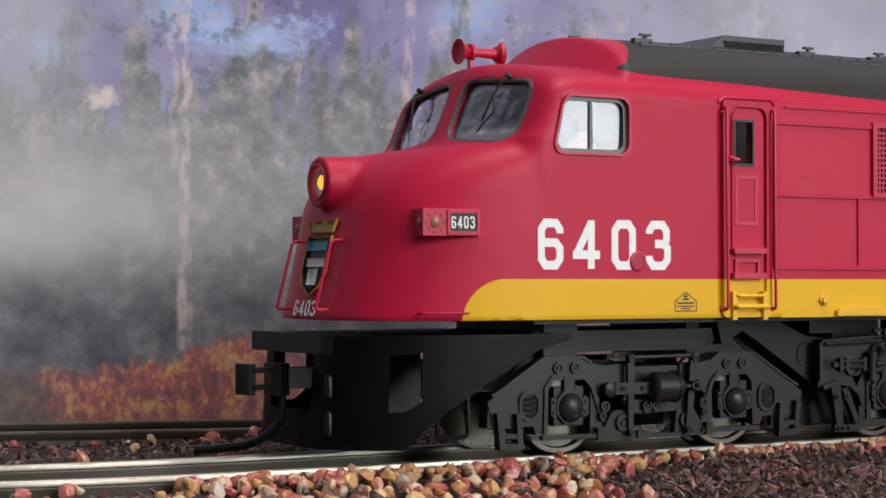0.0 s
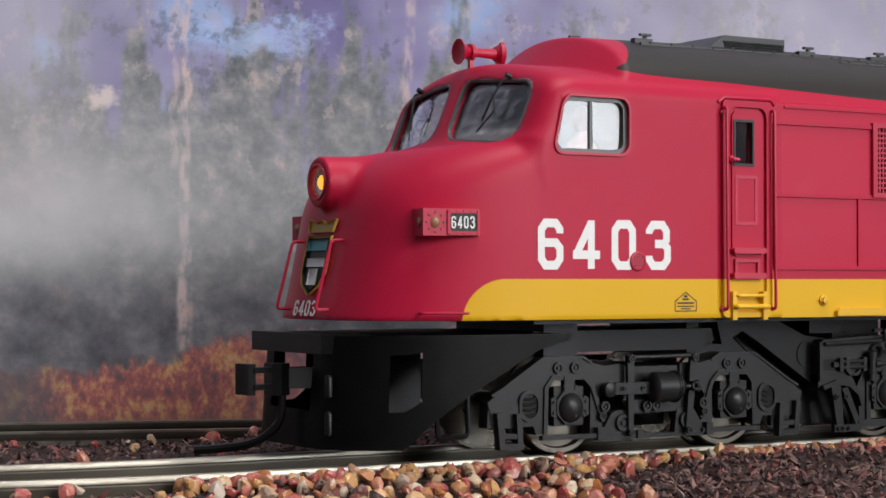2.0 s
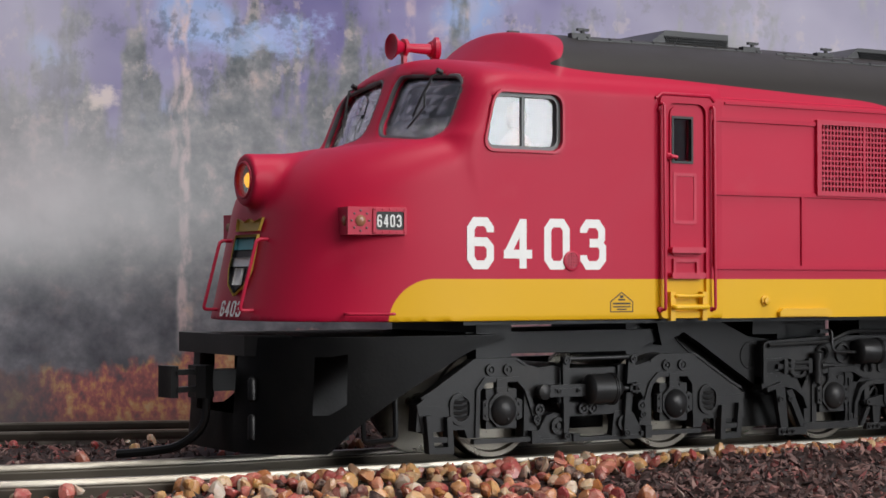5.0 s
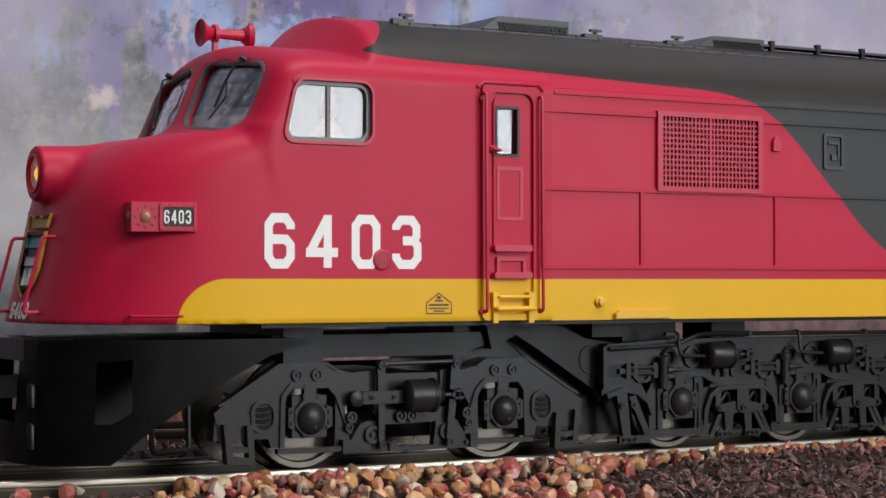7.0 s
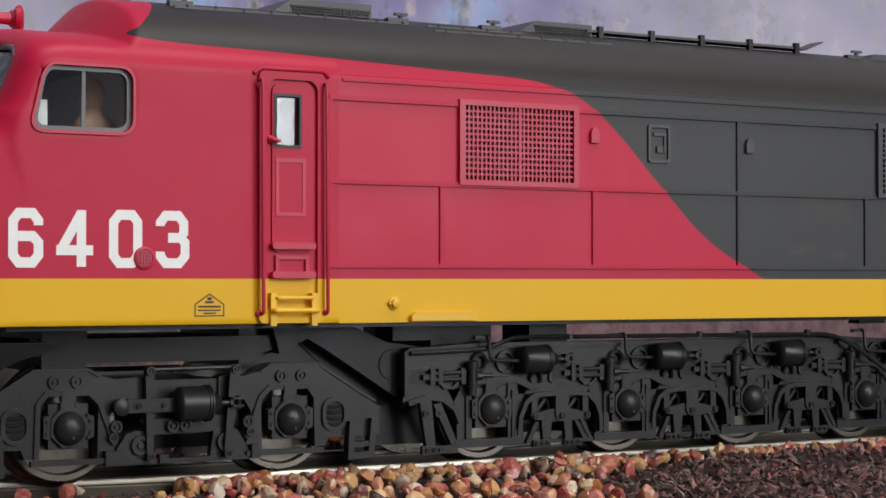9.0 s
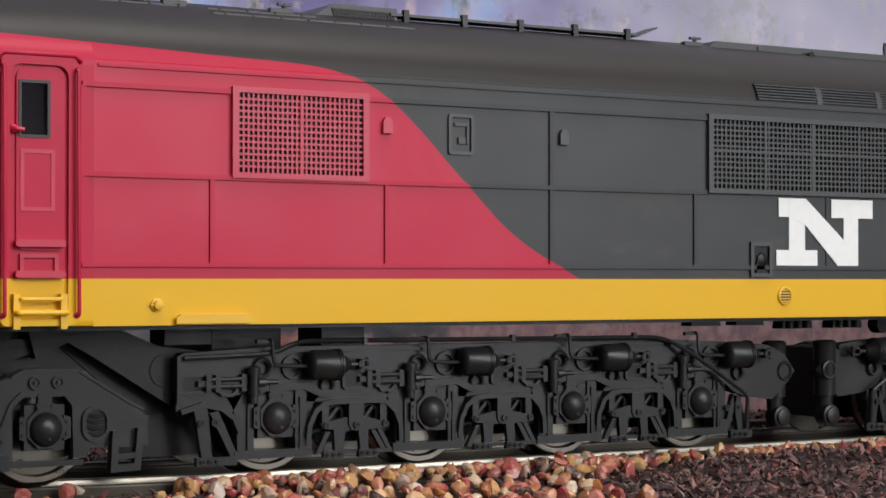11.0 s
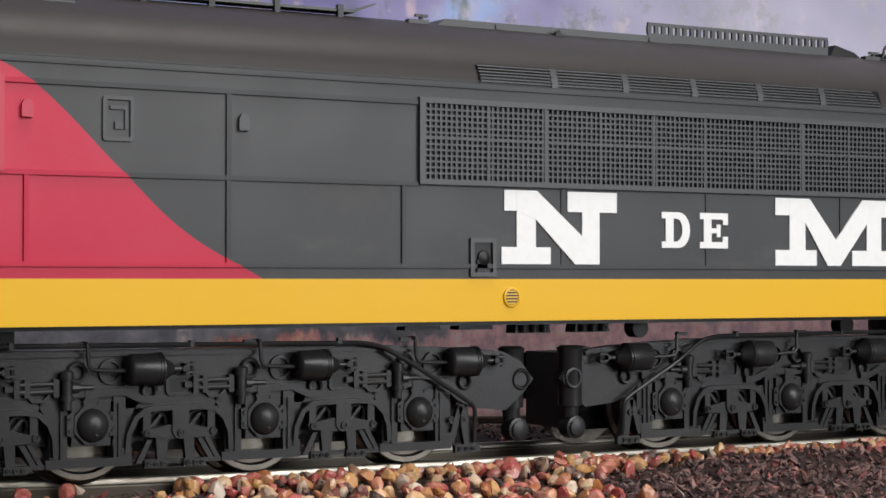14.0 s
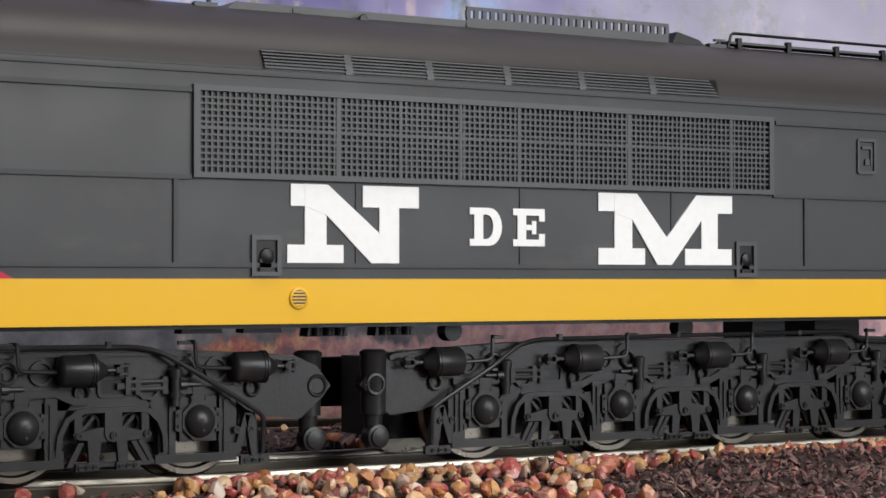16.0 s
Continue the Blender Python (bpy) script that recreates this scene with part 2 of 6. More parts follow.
def shell_mesh(bm, field, lo, hi, step):
    """The zero surface of a distance field, by surface nets."""
    ax = [np.arange(a, b + step, step) for a, b in zip(lo, hi)]
    X, Y, Z = np.meshgrid(*ax, indexing="ij")
    F = field(X, Y, Z)
    inside = F < 0
    nx, ny, nz = (len(a) - 1 for a in ax)
    acc, cnt = np.zeros((nx, ny, nz, 3)), np.zeros((nx, ny, nz))
    base = np.stack(np.meshgrid(np.arange(nx), np.arange(ny), np.arange(nz), indexing="ij"), -1).astype(float)
    corner = [(i, j, k) for i in (0, 1) for j in (0, 1) for k in (0, 1)]
    for a in corner:
        for d in range(3):
            if a[d]:
                continue
            b = tuple(a[i] + (i == d) for i in range(3))
            fa = F[a[0]:a[0] + nx, a[1]:a[1] + ny, a[2]:a[2] + nz]
            fb = F[b[0]:b[0] + nx, b[1]:b[1] + ny, b[2]:b[2] + nz]
            cut = (fa < 0) != (fb < 0)
            t = np.where(cut, fa / np.where(cut, fa - fb, 1), 0)
            p = base + np.array(a)
            p[..., d] += t
            acc += p * cut[..., None]
            cnt += cut
    live = cnt > 0
    idx = np.full((nx, ny, nz), -1)
    idx[live] = np.arange(live.sum())
    co = acc[live] / cnt[live][:, None] * step + np.array(lo)
    verts = [bm.verts.new(c) for c in co]
    for d in range(3):
        e, f = (d + 1) % 3, (d + 2) % 3
        sl = [slice(None)] * 3
        sl[d] = slice(0, -1)
        nxt = [slice(None)] * 3
        nxt[d] = slice(1, None)
        cut = inside[tuple(sl)] != inside[tuple(nxt)]
        for q in np.argwhere(cut):
            if q[e] < 1 or q[f] < 1 or q[e] >= (nx, ny, nz)[e] or q[f] >= (nx, ny, nz)[f] or q[d] >= (nx, ny, nz)[d]:
                continue
            ids = []
            for de, df in ((0, 0), (-1, 0), (-1, -1), (0, -1)):
                c = q.copy()
                c[e] += de
                c[f] += df
                ids.append(idx[tuple(c)])
            if min(ids) >= 0:
                bm.faces.new([verts[i] for i in ids])


# ---- the board and the track ----
def bow(x):
    """How far the track bends away towards the nose end."""
    return 0.0042 * max(0.0, 112.0 - x) ** 2 if x > 20 else 35.5 + 0.77 * (20 - x)


RAIL_TOP = 0.75


def rail(side, name, parent):
    """One code-100 rail: foot, web and rounded head, drawn along the line of the track."""
    sec = [(-1.2, -2.5), (1.2, -2.5), (1.2, -2.2), (0.25, -1.9), (0.25, -0.85), (0.52, -0.65), (0.52, -0.14), (0.38, 0.0), (-0.38, 0.0), (-0.52, -0.14), (-0.52, -0.65), (-0.25, -0.85), (-0.25, -1.9), (-1.2, -2.2)]
    bm = bmesh.new()
    rows = []
    for x in [20 + 6 * i for i in range(17)] + [125, 200, 300, 420, 600]:
        c = side * (8.25 + 0.52) + bow(x)
        rows.append([bm.verts.new((x, c + y, RAIL_TOP + z)) for y, z in sec])
    for a, b in zip(rows, rows[1:]):
        for i in range(len(sec)):
            j = (i + 1) % len(sec)
            bm.faces.new((a[i], a[j], b[j], b[i]))
    bm.faces.new(rows[0])
    bm.faces.new(rows[-1][::-1])
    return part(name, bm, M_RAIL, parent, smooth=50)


def far_rail(name, parent, off):
    bm = bmesh.new()
    d = Vector((0.946, -0.324, 0))
    s = Vector((0.324, 0.946, 0))
    o = Vector((107.0, 72.5, 0)) + s * off
    for y0, y1, z0, z1 in ((-0.55, 0.55, -0.8, 0.1), (-0.25, 0.25, -2.0, -0.8), (-1.2, 1.2, -2.3, -2.0)):
        a, b = o - d * 180, o + d * 420
        pts = [a + s * y0, b + s * y0, b + s * y1, a + s * y1]
        slab(bm, [(p.x, p.y) for p in pts], z0, z1)
    return part(name, bm, M_RAIL, parent, smooth=30)


def height(x, y):
    """Rise and fall of the scattered ground."""
    n = noise.noise(Vector((x * 0.05, y * 0.05, 0.3))) * 0.8 + noise.noise(Vector((x * 0.16, y * 0.16, 5.0))) * 0.45
    yy = y - bow(x)
    z = (-1.45 if abs(yy) < 10.5 else -1.9) + (0.15 if abs(yy) < 10.5 else 0.35) * n
    if yy < -10:
        xe = x - 0.73 * (yy + 10)
        z += 0.75 * math.exp(-((yy + 14) / 4.0) ** 2) * max(0.75, min(1.0, (xe - 96) / 20))
        m = 1 / (1 + math.exp(-(xe - 168) / 5.0))
        z += m * 0.95 * max(0.0, min(1.0, (-12.6 - yy) / 3.0)) * (0.85 + 1.3 * n)
        z -= 0.05 * max(0.0, -18 - yy)
    if 11 < yy:
        z += min(1.0, (yy - 11) / 7.0) * (1.4 + 2.6 * n) * max(0.0, min(1.0, (52 - yy) / 14))
    return z


def ground():
    bm = bmesh.new()
    xs = [-900, -500, -250] + [-100 + 6 * i for i in range(30)] + [80 + 2.2 * i for i in range(82)] + [262 + 10 * i for i in range(14)] + [420, 600, 900, 1400]
    ys = [-900, -500, -250, -140] + [-90 + 5 * i for i in range(6)] + [-60 + 2.0 * i for i in range(86)] + [114, 130, 170, 250, 400, 900]
    g = [[bm.verts.new((x, y, height(x, y) if -120 < y < 112 and -110 < x < 420 else -2.2)) for y in ys] for x in xs]
    for a, b in zip(g, g[1:]):
        for i in range(len(ys) - 1):
            bm.faces.new((a[i], b[i], b[i + 1], a[i + 1]))
    return tagged(part("ground", bm, M_GROUND, None, smooth=80), "dark brown scattered soil covering the layout board", "ground", kind="structure")


def pebble(rng, squash=0.75):
    """A broken crystal: a jittered ball of 20 faces, scaled unevenly."""
    bm = bmesh.new()
    bmesh.ops.create_icosphere(bm, subdivisions=1, radius=1.0)
    planes = [(Vector((rng.gauss(0, 1), rng.gauss(0, 1), rng.gauss(0, 1))).normalized(), rng.uniform(0.45, 0.8)) for _ in range(7)]
    bmesh.ops.subdivide_edges(bm, edges=bm.edges[:], cuts=1, use_grid_fill=True)
    sc = Vector((rng.uniform(0.7, 1.25), rng.uniform(0.7, 1.1), rng.uniform(0.55, 0.95)))
    for v in bm.verts:
        p = v.co.normalized()
        for d, h in planes:
            k = p.dot(d)
            if k > h:
                p = p - d * (k - h) * 0.92
        v.co = Vector((p.x * sc.x, p.y * sc.y, p.z * sc.z)) + Vector((rng.uniform(-1, 1), rng.uniform(-1, 1), rng.uniform(-1, 1))) * 0.03
    bm.verts.index_update()
    co = np.array([v.co for v in bm.verts])
    fa = np.array([[v.index for v in f.verts] for f in bm.faces])
    bm.free()
    return co, fa


def scatter(name, shapes, places, material, label, category, tilt=3.1):
    """Many loose bits joined as one mesh: places are (x, y, z, size, seed)."""
    rng = random.Random(7)
    cos, fas, base = [], [], 0
    for x, y, z, s in places:
        co, fa = shapes[rng.randrange(len(shapes))]
        m = np.array(Euler((rng.uniform(-tilt, tilt), rng.uniform(-tilt, tilt), rng.uniform(0, 6.3))).to_matrix())
        cos.append((co * s) @ m.T + np.array((x, y, z)))
        fas.append(fa + base)
        base += len(co)
    me = bpy.data.meshes.new(name)
    me.from_pydata((np.concatenate(cos) * MM).tolist(), [], np.concatenate(fas).tolist())
    me.materials.append(material)
    return tagged(new(name, me), label, category, kind="stuff")


def dirt(x, y):
    """How much of the ground at this place is dark soil instead of stones, 0 to 1."""
    yy = y - bow(x)
    n = noise.noise(Vector((x * 0.09, y * 0.12, 9.0)))
    if yy < -9.5:
        xe = x - 0.73 * (yy + 10)
        a = max(0.62, 0.93 - (xe - 70) * 0.004) if xe < 104 else 0.18 + 0.3 * n
        if 104 <= xe < 118:
            a = 0.55 * (118 - xe) / 14 + 0.5 * n
        b = 1 / (1 + math.exp(-(xe - 156 + 8 * n) / 2.5))
        if yy > -13.6:
            return (0.5 if xe < 112 else 0.2) + 0.5 * n
        return 1.0 if b > 0.85 else max(a, b)
    return 1.0 + 0.35 * n


def build_ground():
    ground()
    tr = tagged(new("track"), "nickel silver model railway track on dark ties", "track", kind="structure")
    rail(-1, "rail", tr)
    rail(1, "rail", tr)
    for i in range(52):
        x = 70 + 7.4 * i
        bm = bmesh.new()
        c = bow(x)
        box(bm, x - 1.5, x + 1.5, c - 14.5, c + 14.5, -4.0, RAIL_TOP - 2.5)
        part("tie", bm, M_TIE, tr, bevel=0.15)
    t2 = tagged(new("track"), "second nickel silver track behind the train", "track", kind="structure")
    far_rail("rail", t2, -8.7)
    far_rail("rail", t2, 8.7)
    rng = random.Random(3)
    stones, bits = [], []
    for _ in range(9000):
        x, y = rng.uniform(70, 330), rng.uniform(-46, 62)
        yy = y - bow(x)
        if abs(abs(yy) - 8.77) < 1.9:
            continue
        if rng.random() < dirt(x, y):
            continue
        s = rng.choice((0.75, 0.9, 1.05, 1.2, 1.4)) * (0.4 if abs(yy) < 7.5 else 0.95)
        if abs(yy) < 7.5 and rng.random() < 0.6:
            continue
        z = height(x, y) + s * 0.45
        if abs(yy) < 8:
            z = min(z, -1.7)
        if abs(yy) < 12.0:
            z = min(max(z, -0.25), 0.15) if yy < -10.4 else min(max(z, -1.1), -0.6)
        stones.append((x, y, z, s))
    # a close row of stones along the near rail
    for _ in range(700):
        x, yy = rng.uniform(100, 330), rng.uniform(-13.2, -10.9)
        if rng.random() < 0.8 * dirt(x, yy + bow(x)):
            continue
        s = rng.choice((0.6, 0.75, 0.9, 1.05, 1.2))
        stones.append((x, yy + bow(x), rng.uniform(-0.5, 0.15), s))
    for _ in range(46000):
        x = rng.uniform(70, 330)
        y = rng.uniform(-62, -10) if rng.random() < 0.72 else rng.uniform(11, 64)
        yy = y - bow(x)
        if abs(yy) < 10.9:
            continue
        if rng.random() > dirt(x, y) + 0.03:
            continue
        z = height(x, y) + rng.uniform(-0.1, 0.35)
        if abs(yy) < 12.5:
            z = min(z + 0.5, -0.1)
        bits.append((x, y, z, rng.choice((0.16, 0.22, 0.28, 0.36, 0.5, 0.75))))
    shapes = [pebble(random.Random(i)) for i in range(14)]
    scatter("ballast_gravel", shapes, stones, M_STONE, "pink, cream and amber crushed quartz ballast beside the rail", "gravel")
    flakes = []
    for i in range(10):
        r2 = random.Random(50 + i)
        co = np.array([[-1, -0.3, 0], [0.1, -0.5, 0.15], [1.1, 0, 0], [0.1, 0.45, -0.12], [0, 0, 0.4], [0, 0.05, -0.35]]) * np.array([r2.uniform(0.7, 1.7), r2.uniform(0.6, 1.4), r2.uniform(0.7, 1.5)])
        co += np.array([[r2.uniform(-0.15, 0.15) for _ in range(3)] for _ in range(6)])
        flakes.append((co, np.array([[0, 1, 4], [1, 2, 4], [2, 3, 4], [3, 0, 4], [1, 0, 5], [2, 1, 5], [3, 2, 5], [0, 3, 5]])))
    scatter("soil_flakes", flakes, bits, M_SOIL, "dark red-brown bark-like soil flakes over the ground", "soil", 0.95)


def backdrop_print():
    """A printed forest scene, out of focus: lavender hills, grey-green firs, a pale dead trunk, mist and red autumn scrub."""
    n = Nodes("backdrop_print")
    vec = n.coords("UV")
    u, v, _ = n.xyz(vec)

    def tone(sx, sy, sc, detail=3.0, rough=0.5, seed=0.0):
        m = n.add("ShaderNodeMapping")
        n.link(vec, m.inputs["Vector"])
        m.inputs["Scale"].default_value = (sx, sy, 1)
        m.inputs["Location"].default_value = (seed, seed * 0.7, seed * 1.3)
        return n.noise(m.outputs[0], sc, detail, rough)
    sky = n.ramp(tone(3.6, 1.6, 2.0, 3.0), [(0.30, (0.17, 0.155, 0.33)), (0.44, (0.26, 0.235, 0.42)), (0.56, (0.34, 0.32, 0.50)), (0.64, (0.34, 0.44, 0.70)), (0.74, (0.55, 0.47, 0.55))])
    # firs: upright masses with ragged tops
    mass = tone(15.0, 1.1, 1.5, 5.0, 0.55, 3.1)
    rag = tone(48.0, 13.0, 1.5, 4.0, 0.6, 1.7)
    fir_c = n.ramp(tone(24, 10, 1.8, 5.0, 0.62, 5.0), [(0.30, (0.10, 0.115, 0.115)), (0.46, (0.19, 0.205, 0.20)), (0.58, (0.29, 0.29, 0.285)), (0.68, (0.46, 0.39, 0.37)), (0.78, (0.66, 0.50, 0.43))])
    tree = n.math("ADD", n.math("ADD", mass, n.math("MULTIPLY", n.math("SUBTRACT", rag, 0.5), 0.28)), n.math("MULTIPLY", n.smooth(v, 1.12, 0.50), 0.36))
    c = n.mix(n.math("MULTIPLY", n.smooth(tree, 0.55, 0.70), 0.9), sky, fir_c)
    # bright gap in the firs
    for cx, cy, rx, ry, amt, col in ((0.103, 0.785, 0.020, 0.030, 0.75, (0.90, 0.76, 0.68)), (0.46, 0.97, 0.016, 0.05, 0.55, (0.70, 0.58, 0.60)), (0.235, 0.93, 0.05, 0.05, 0.55, (0.45, 0.60, 0.95)), (0.30, 0.95, 0.045, 0.06, 0.6, (0.48, 0.62, 0.98))):
        wob = n.math("MULTIPLY", n.math("SUBTRACT", tone(20, 11, 1.5, 5.0, 0.65, cx * 9), 0.47), 7.0)
        blob = n.math("ADD", n.math("POWER", n.math("DIVIDE", n.math("SUBTRACT", u, cx), rx), 2.0), n.math("POWER", n.math("DIVIDE", n.math("SUBTRACT", v, cy), ry), 2.0))
        c = n.mix(n.math("MULTIPLY", n.math("MULTIPLY", n.smooth(n.math("ADD", blob, wob), 1.3, -0.4), n.smooth(blob, 2.6, 1.2)), amt), c, col)
    # dead trunks and drooping boughs
    for cx, w, v0, amt, seed in ((0.189, 0.0060, 0.185, 0.85, 0.0), (0.178, 0.0045, 0.62, 0.5, 0.0), (0.428, 0.0065, 0.74, 0.6, 4.0), (0.83, 0.007, 0.80, 0.4, 7.0)):
        bendy = n.math("MULTIPLY", n.math("SUBTRACT", tone(0.2, 3.2, 1.6, 3.0, 0.5, seed), 0.5), 0.034)
        d = n.math("ABSOLUTE", n.math("SUBTRACT", n.math("ADD", u, bendy), cx))
        k = n.math("MULTIPLY", n.smooth(d, w * 1.25, w * 0.35), n.smooth(v, v0 - 0.01, v0 + 0.015))
        bark = n.smooth(tone(60, 13, 1.5, 4.0, 0.6, seed + 2), 0.34, 0.62)
        c = n.mix(n.math("MULTIPLY", n.math("MULTIPLY", k, bark), amt), c, (0.70, 0.54, 0.54))
    limb = n.smooth(tone(20, 6.5, 1.3, 5.0, 0.7, 11.0), 0.585, 0.66)
    c = n.mix(n.math("MULTIPLY", n.math("MULTIPLY", limb, n.smooth(v, 0.42, 0.62)), 0.42), c, (0.62, 0.52, 0.50))
    gap = n.smooth(tone(16, 6.0, 1.4, 5.0, 0.68, 14.0), 0.57, 0.66)
    c = n.mix(n.math("MULTIPLY", n.math("MULTIPLY", gap, n.smooth(v, 0.45, 0.66)), 0.5), c, (0.095, 0.11, 0.12))
    # mist, thickest at the far end
    low = n.math("MULTIPLY", n.smooth(v, 0.24, 0.50), n.smooth(v, 0.95, 0.48))
    mist = n.math("MULTIPLY", low, n.math("ADD", n.math("MULTIPLY", n.smooth(u, 0.34, -0.05), 0.75), 0.34))
    mist = n.math("MULTIPLY", mist, n.math("ADD", n.math("MULTIPLY", tone(9, 3.6, 1.4, 4.0, 0.5, 2.0), 0.9), 0.45), 0, True)
    haze = n.math("MULTIPLY", n.math("MAXIMUM", n.smooth(u, 0.50, 0.78), n.math("MULTIPLY", n.smooth(u, 0.20, 0.0), n.smooth(v, 0.35, 0.60))), 0.45)
    c = n.mix(n.math("MAXIMUM", mist, haze), c, n.mix(haze, (0.62, 0.63, 0.65), (0.66, 0.60, 0.63)))
    # dark lake edge under the mist
    lake = n.math("MULTIPLY", n.smooth(v, 0.43, 0.25), n.math("SUBTRACT", 0.92, n.math("MULTIPLY", n.smooth(u, 0.30, 0.55), 0.5)))
    trunk_keep = n.smooth(n.math("ABSOLUTE", n.math("SUBTRACT", u, 0.189)), 0.006, 0.011)
    lake = n.math("MULTIPLY", lake, trunk_keep)
    c = n.mix(lake, c, n.ramp(tone(14, 6, 1.8, 5.0, 0.6, 8.0), [(0.32, (0.10, 0.10, 0.12)), (0.52, (0.20, 0.20, 0.225)), (0.72, (0.36, 0.35, 0.38))]))
    # red and orange scrub
    edge = n.math("ADD", 0.155, n.math("MULTIPLY", n.math("SUBTRACT", tone(9, 0.01, 1.2, 4.0, 0.5, 1.0), 0.5), 0.16))
    edge = n.math("ADD", edge, n.math("MULTIPLY", n.smooth(u, 0.08, 0.26), 0.045))
    edge = n.math("ADD", edge, n.math("MULTIPLY", n.smooth(u, 0.34, 0.60), 0.07))
    spiky = n.math("MULTIPLY", n.math("SUBTRACT", tone(60, 14, 1.4, 3.0, 0.5, 3.3), 0.5), 0.09)
    scrub = n.smooth(n.math("SUBTRACT", v, n.math("ADD", edge, spiky)), 0.014, -0.014)
    s = tone(46, 14, 1.7, 5.0, 0.62, 6.1)
    sc = n.ramp(s, [(0.30, (0.20, 0.15, 0.17)), (0.42, (0.42, 0.17, 0.17)), (0.50, (0.60, 0.22, 0.20)), (0.57, (0.74, 0.38, 0.20)), (0.66, (0.80, 0.54, 0.30)), (0.78, (0.36, 0.28, 0.26))])
    pale = n.smooth(u, 0.24, 0.42)
    sc = n.mix(n.math("MULTIPLY", pale, 0.85), sc, n.ramp(s, [(0.35, (0.54, 0.38, 0.44)), (0.55, (0.84, 0.54, 0.56)), (0.7, (0.80, 0.70, 0.78))]))
    sc = n.mix(n.math("MULTIPLY", n.smooth(v, 0.055, 0.0), 0.6), sc, (0.30, 0.21, 0.16))
    cool = n.smooth(n.math("ADD", u, n.math("MULTIPLY", s, 0.06)), 0.125, 0.045)
    sc = n.mix(n.math("MULTIPLY", cool, 0.8), sc, (0.15, 0.16, 0.17))
    c = n.mix(scrub, c, sc)
    return n.finish(c, 0.85, spec=0.1)


def build_backdrop():
    """The printed sheet stands behind the second track."""
    d = Vector((0.946, -0.324, 0))
    a = Vector((113.1, 92.3, -2.4))
    width, tall = 150.5, 67.0
    me = bpy.data.meshes.new("backdrop")
    x0, x1 = -4.0, 8.0
    p0, p1 = a + d * width * x0, a + d * width * x1
    up = Vector((0, 0, tall * 4))
    s = Vector((0.324, 0.946, 0)) * 1.0
    vs = [p0, p1, p1 + up, p0 + up, p0 + s, p1 + s, p1 + s + up, p0 + s + up]
    me.from_pydata([v * MM for v in vs], [], [(0, 1, 2, 3), (5, 4, 7, 6), (3, 2, 6, 7), (1, 0, 4, 5), (0, 3, 7, 4), (2, 1, 5, 6)])
    uv = me.uv_layers.new(name="UVMap")
    at = [(x0, 0), (x1, 0), (x1, 4), (x0, 4)] * 2
    for lp in me.loops:
        uv.data[lp.index].uv = at[lp.vertex_index]
    me.materials.append(backdrop_print())
    tagged(new("backdrop", me), "printed forest and mountain sheet, misty, with red scrub", "backdrop", kind="structure")


build_ground()
build_backdrop()


# ---- the locomotive (millimetres; x to its rear, y away, z from the rail) ----
SIDE = 19.6
ROWS = [(0.0, 0.0), (3.2, 0.0), (3.9, 0.0), (4.1, 0.35), (4.3, 1.6), (4.5, 3.6), (4.8, 7.2), (5.3, 13.57), (5.5, 16.23), (6.0, 22.54), (6.5, 28.78), (7.0, 35.24), (7.5, 42.15),
        (8.0, 49.25), (8.5, 56.26), (9.0, 63.41), (9.2, 66.15), (9.7, 73.2), (10.2, 80.3), (10.7, 87.4), (11.3, 96.04), (11.5, 99.05), (12.0, 106.03), (12.5, 112.01), (13.0, 118.72),
        (13.5, 125.77), (14.0, 132.98), (14.5, 140.38), (15.0, 147.53), (15.5, 153.95), (16.0, 160.42)]
loco = tagged(new("model_locomotive"), "red, yellow and black model diesel locomotive on the track", "locomotive")


MID = 0.5
HALF = 18.2


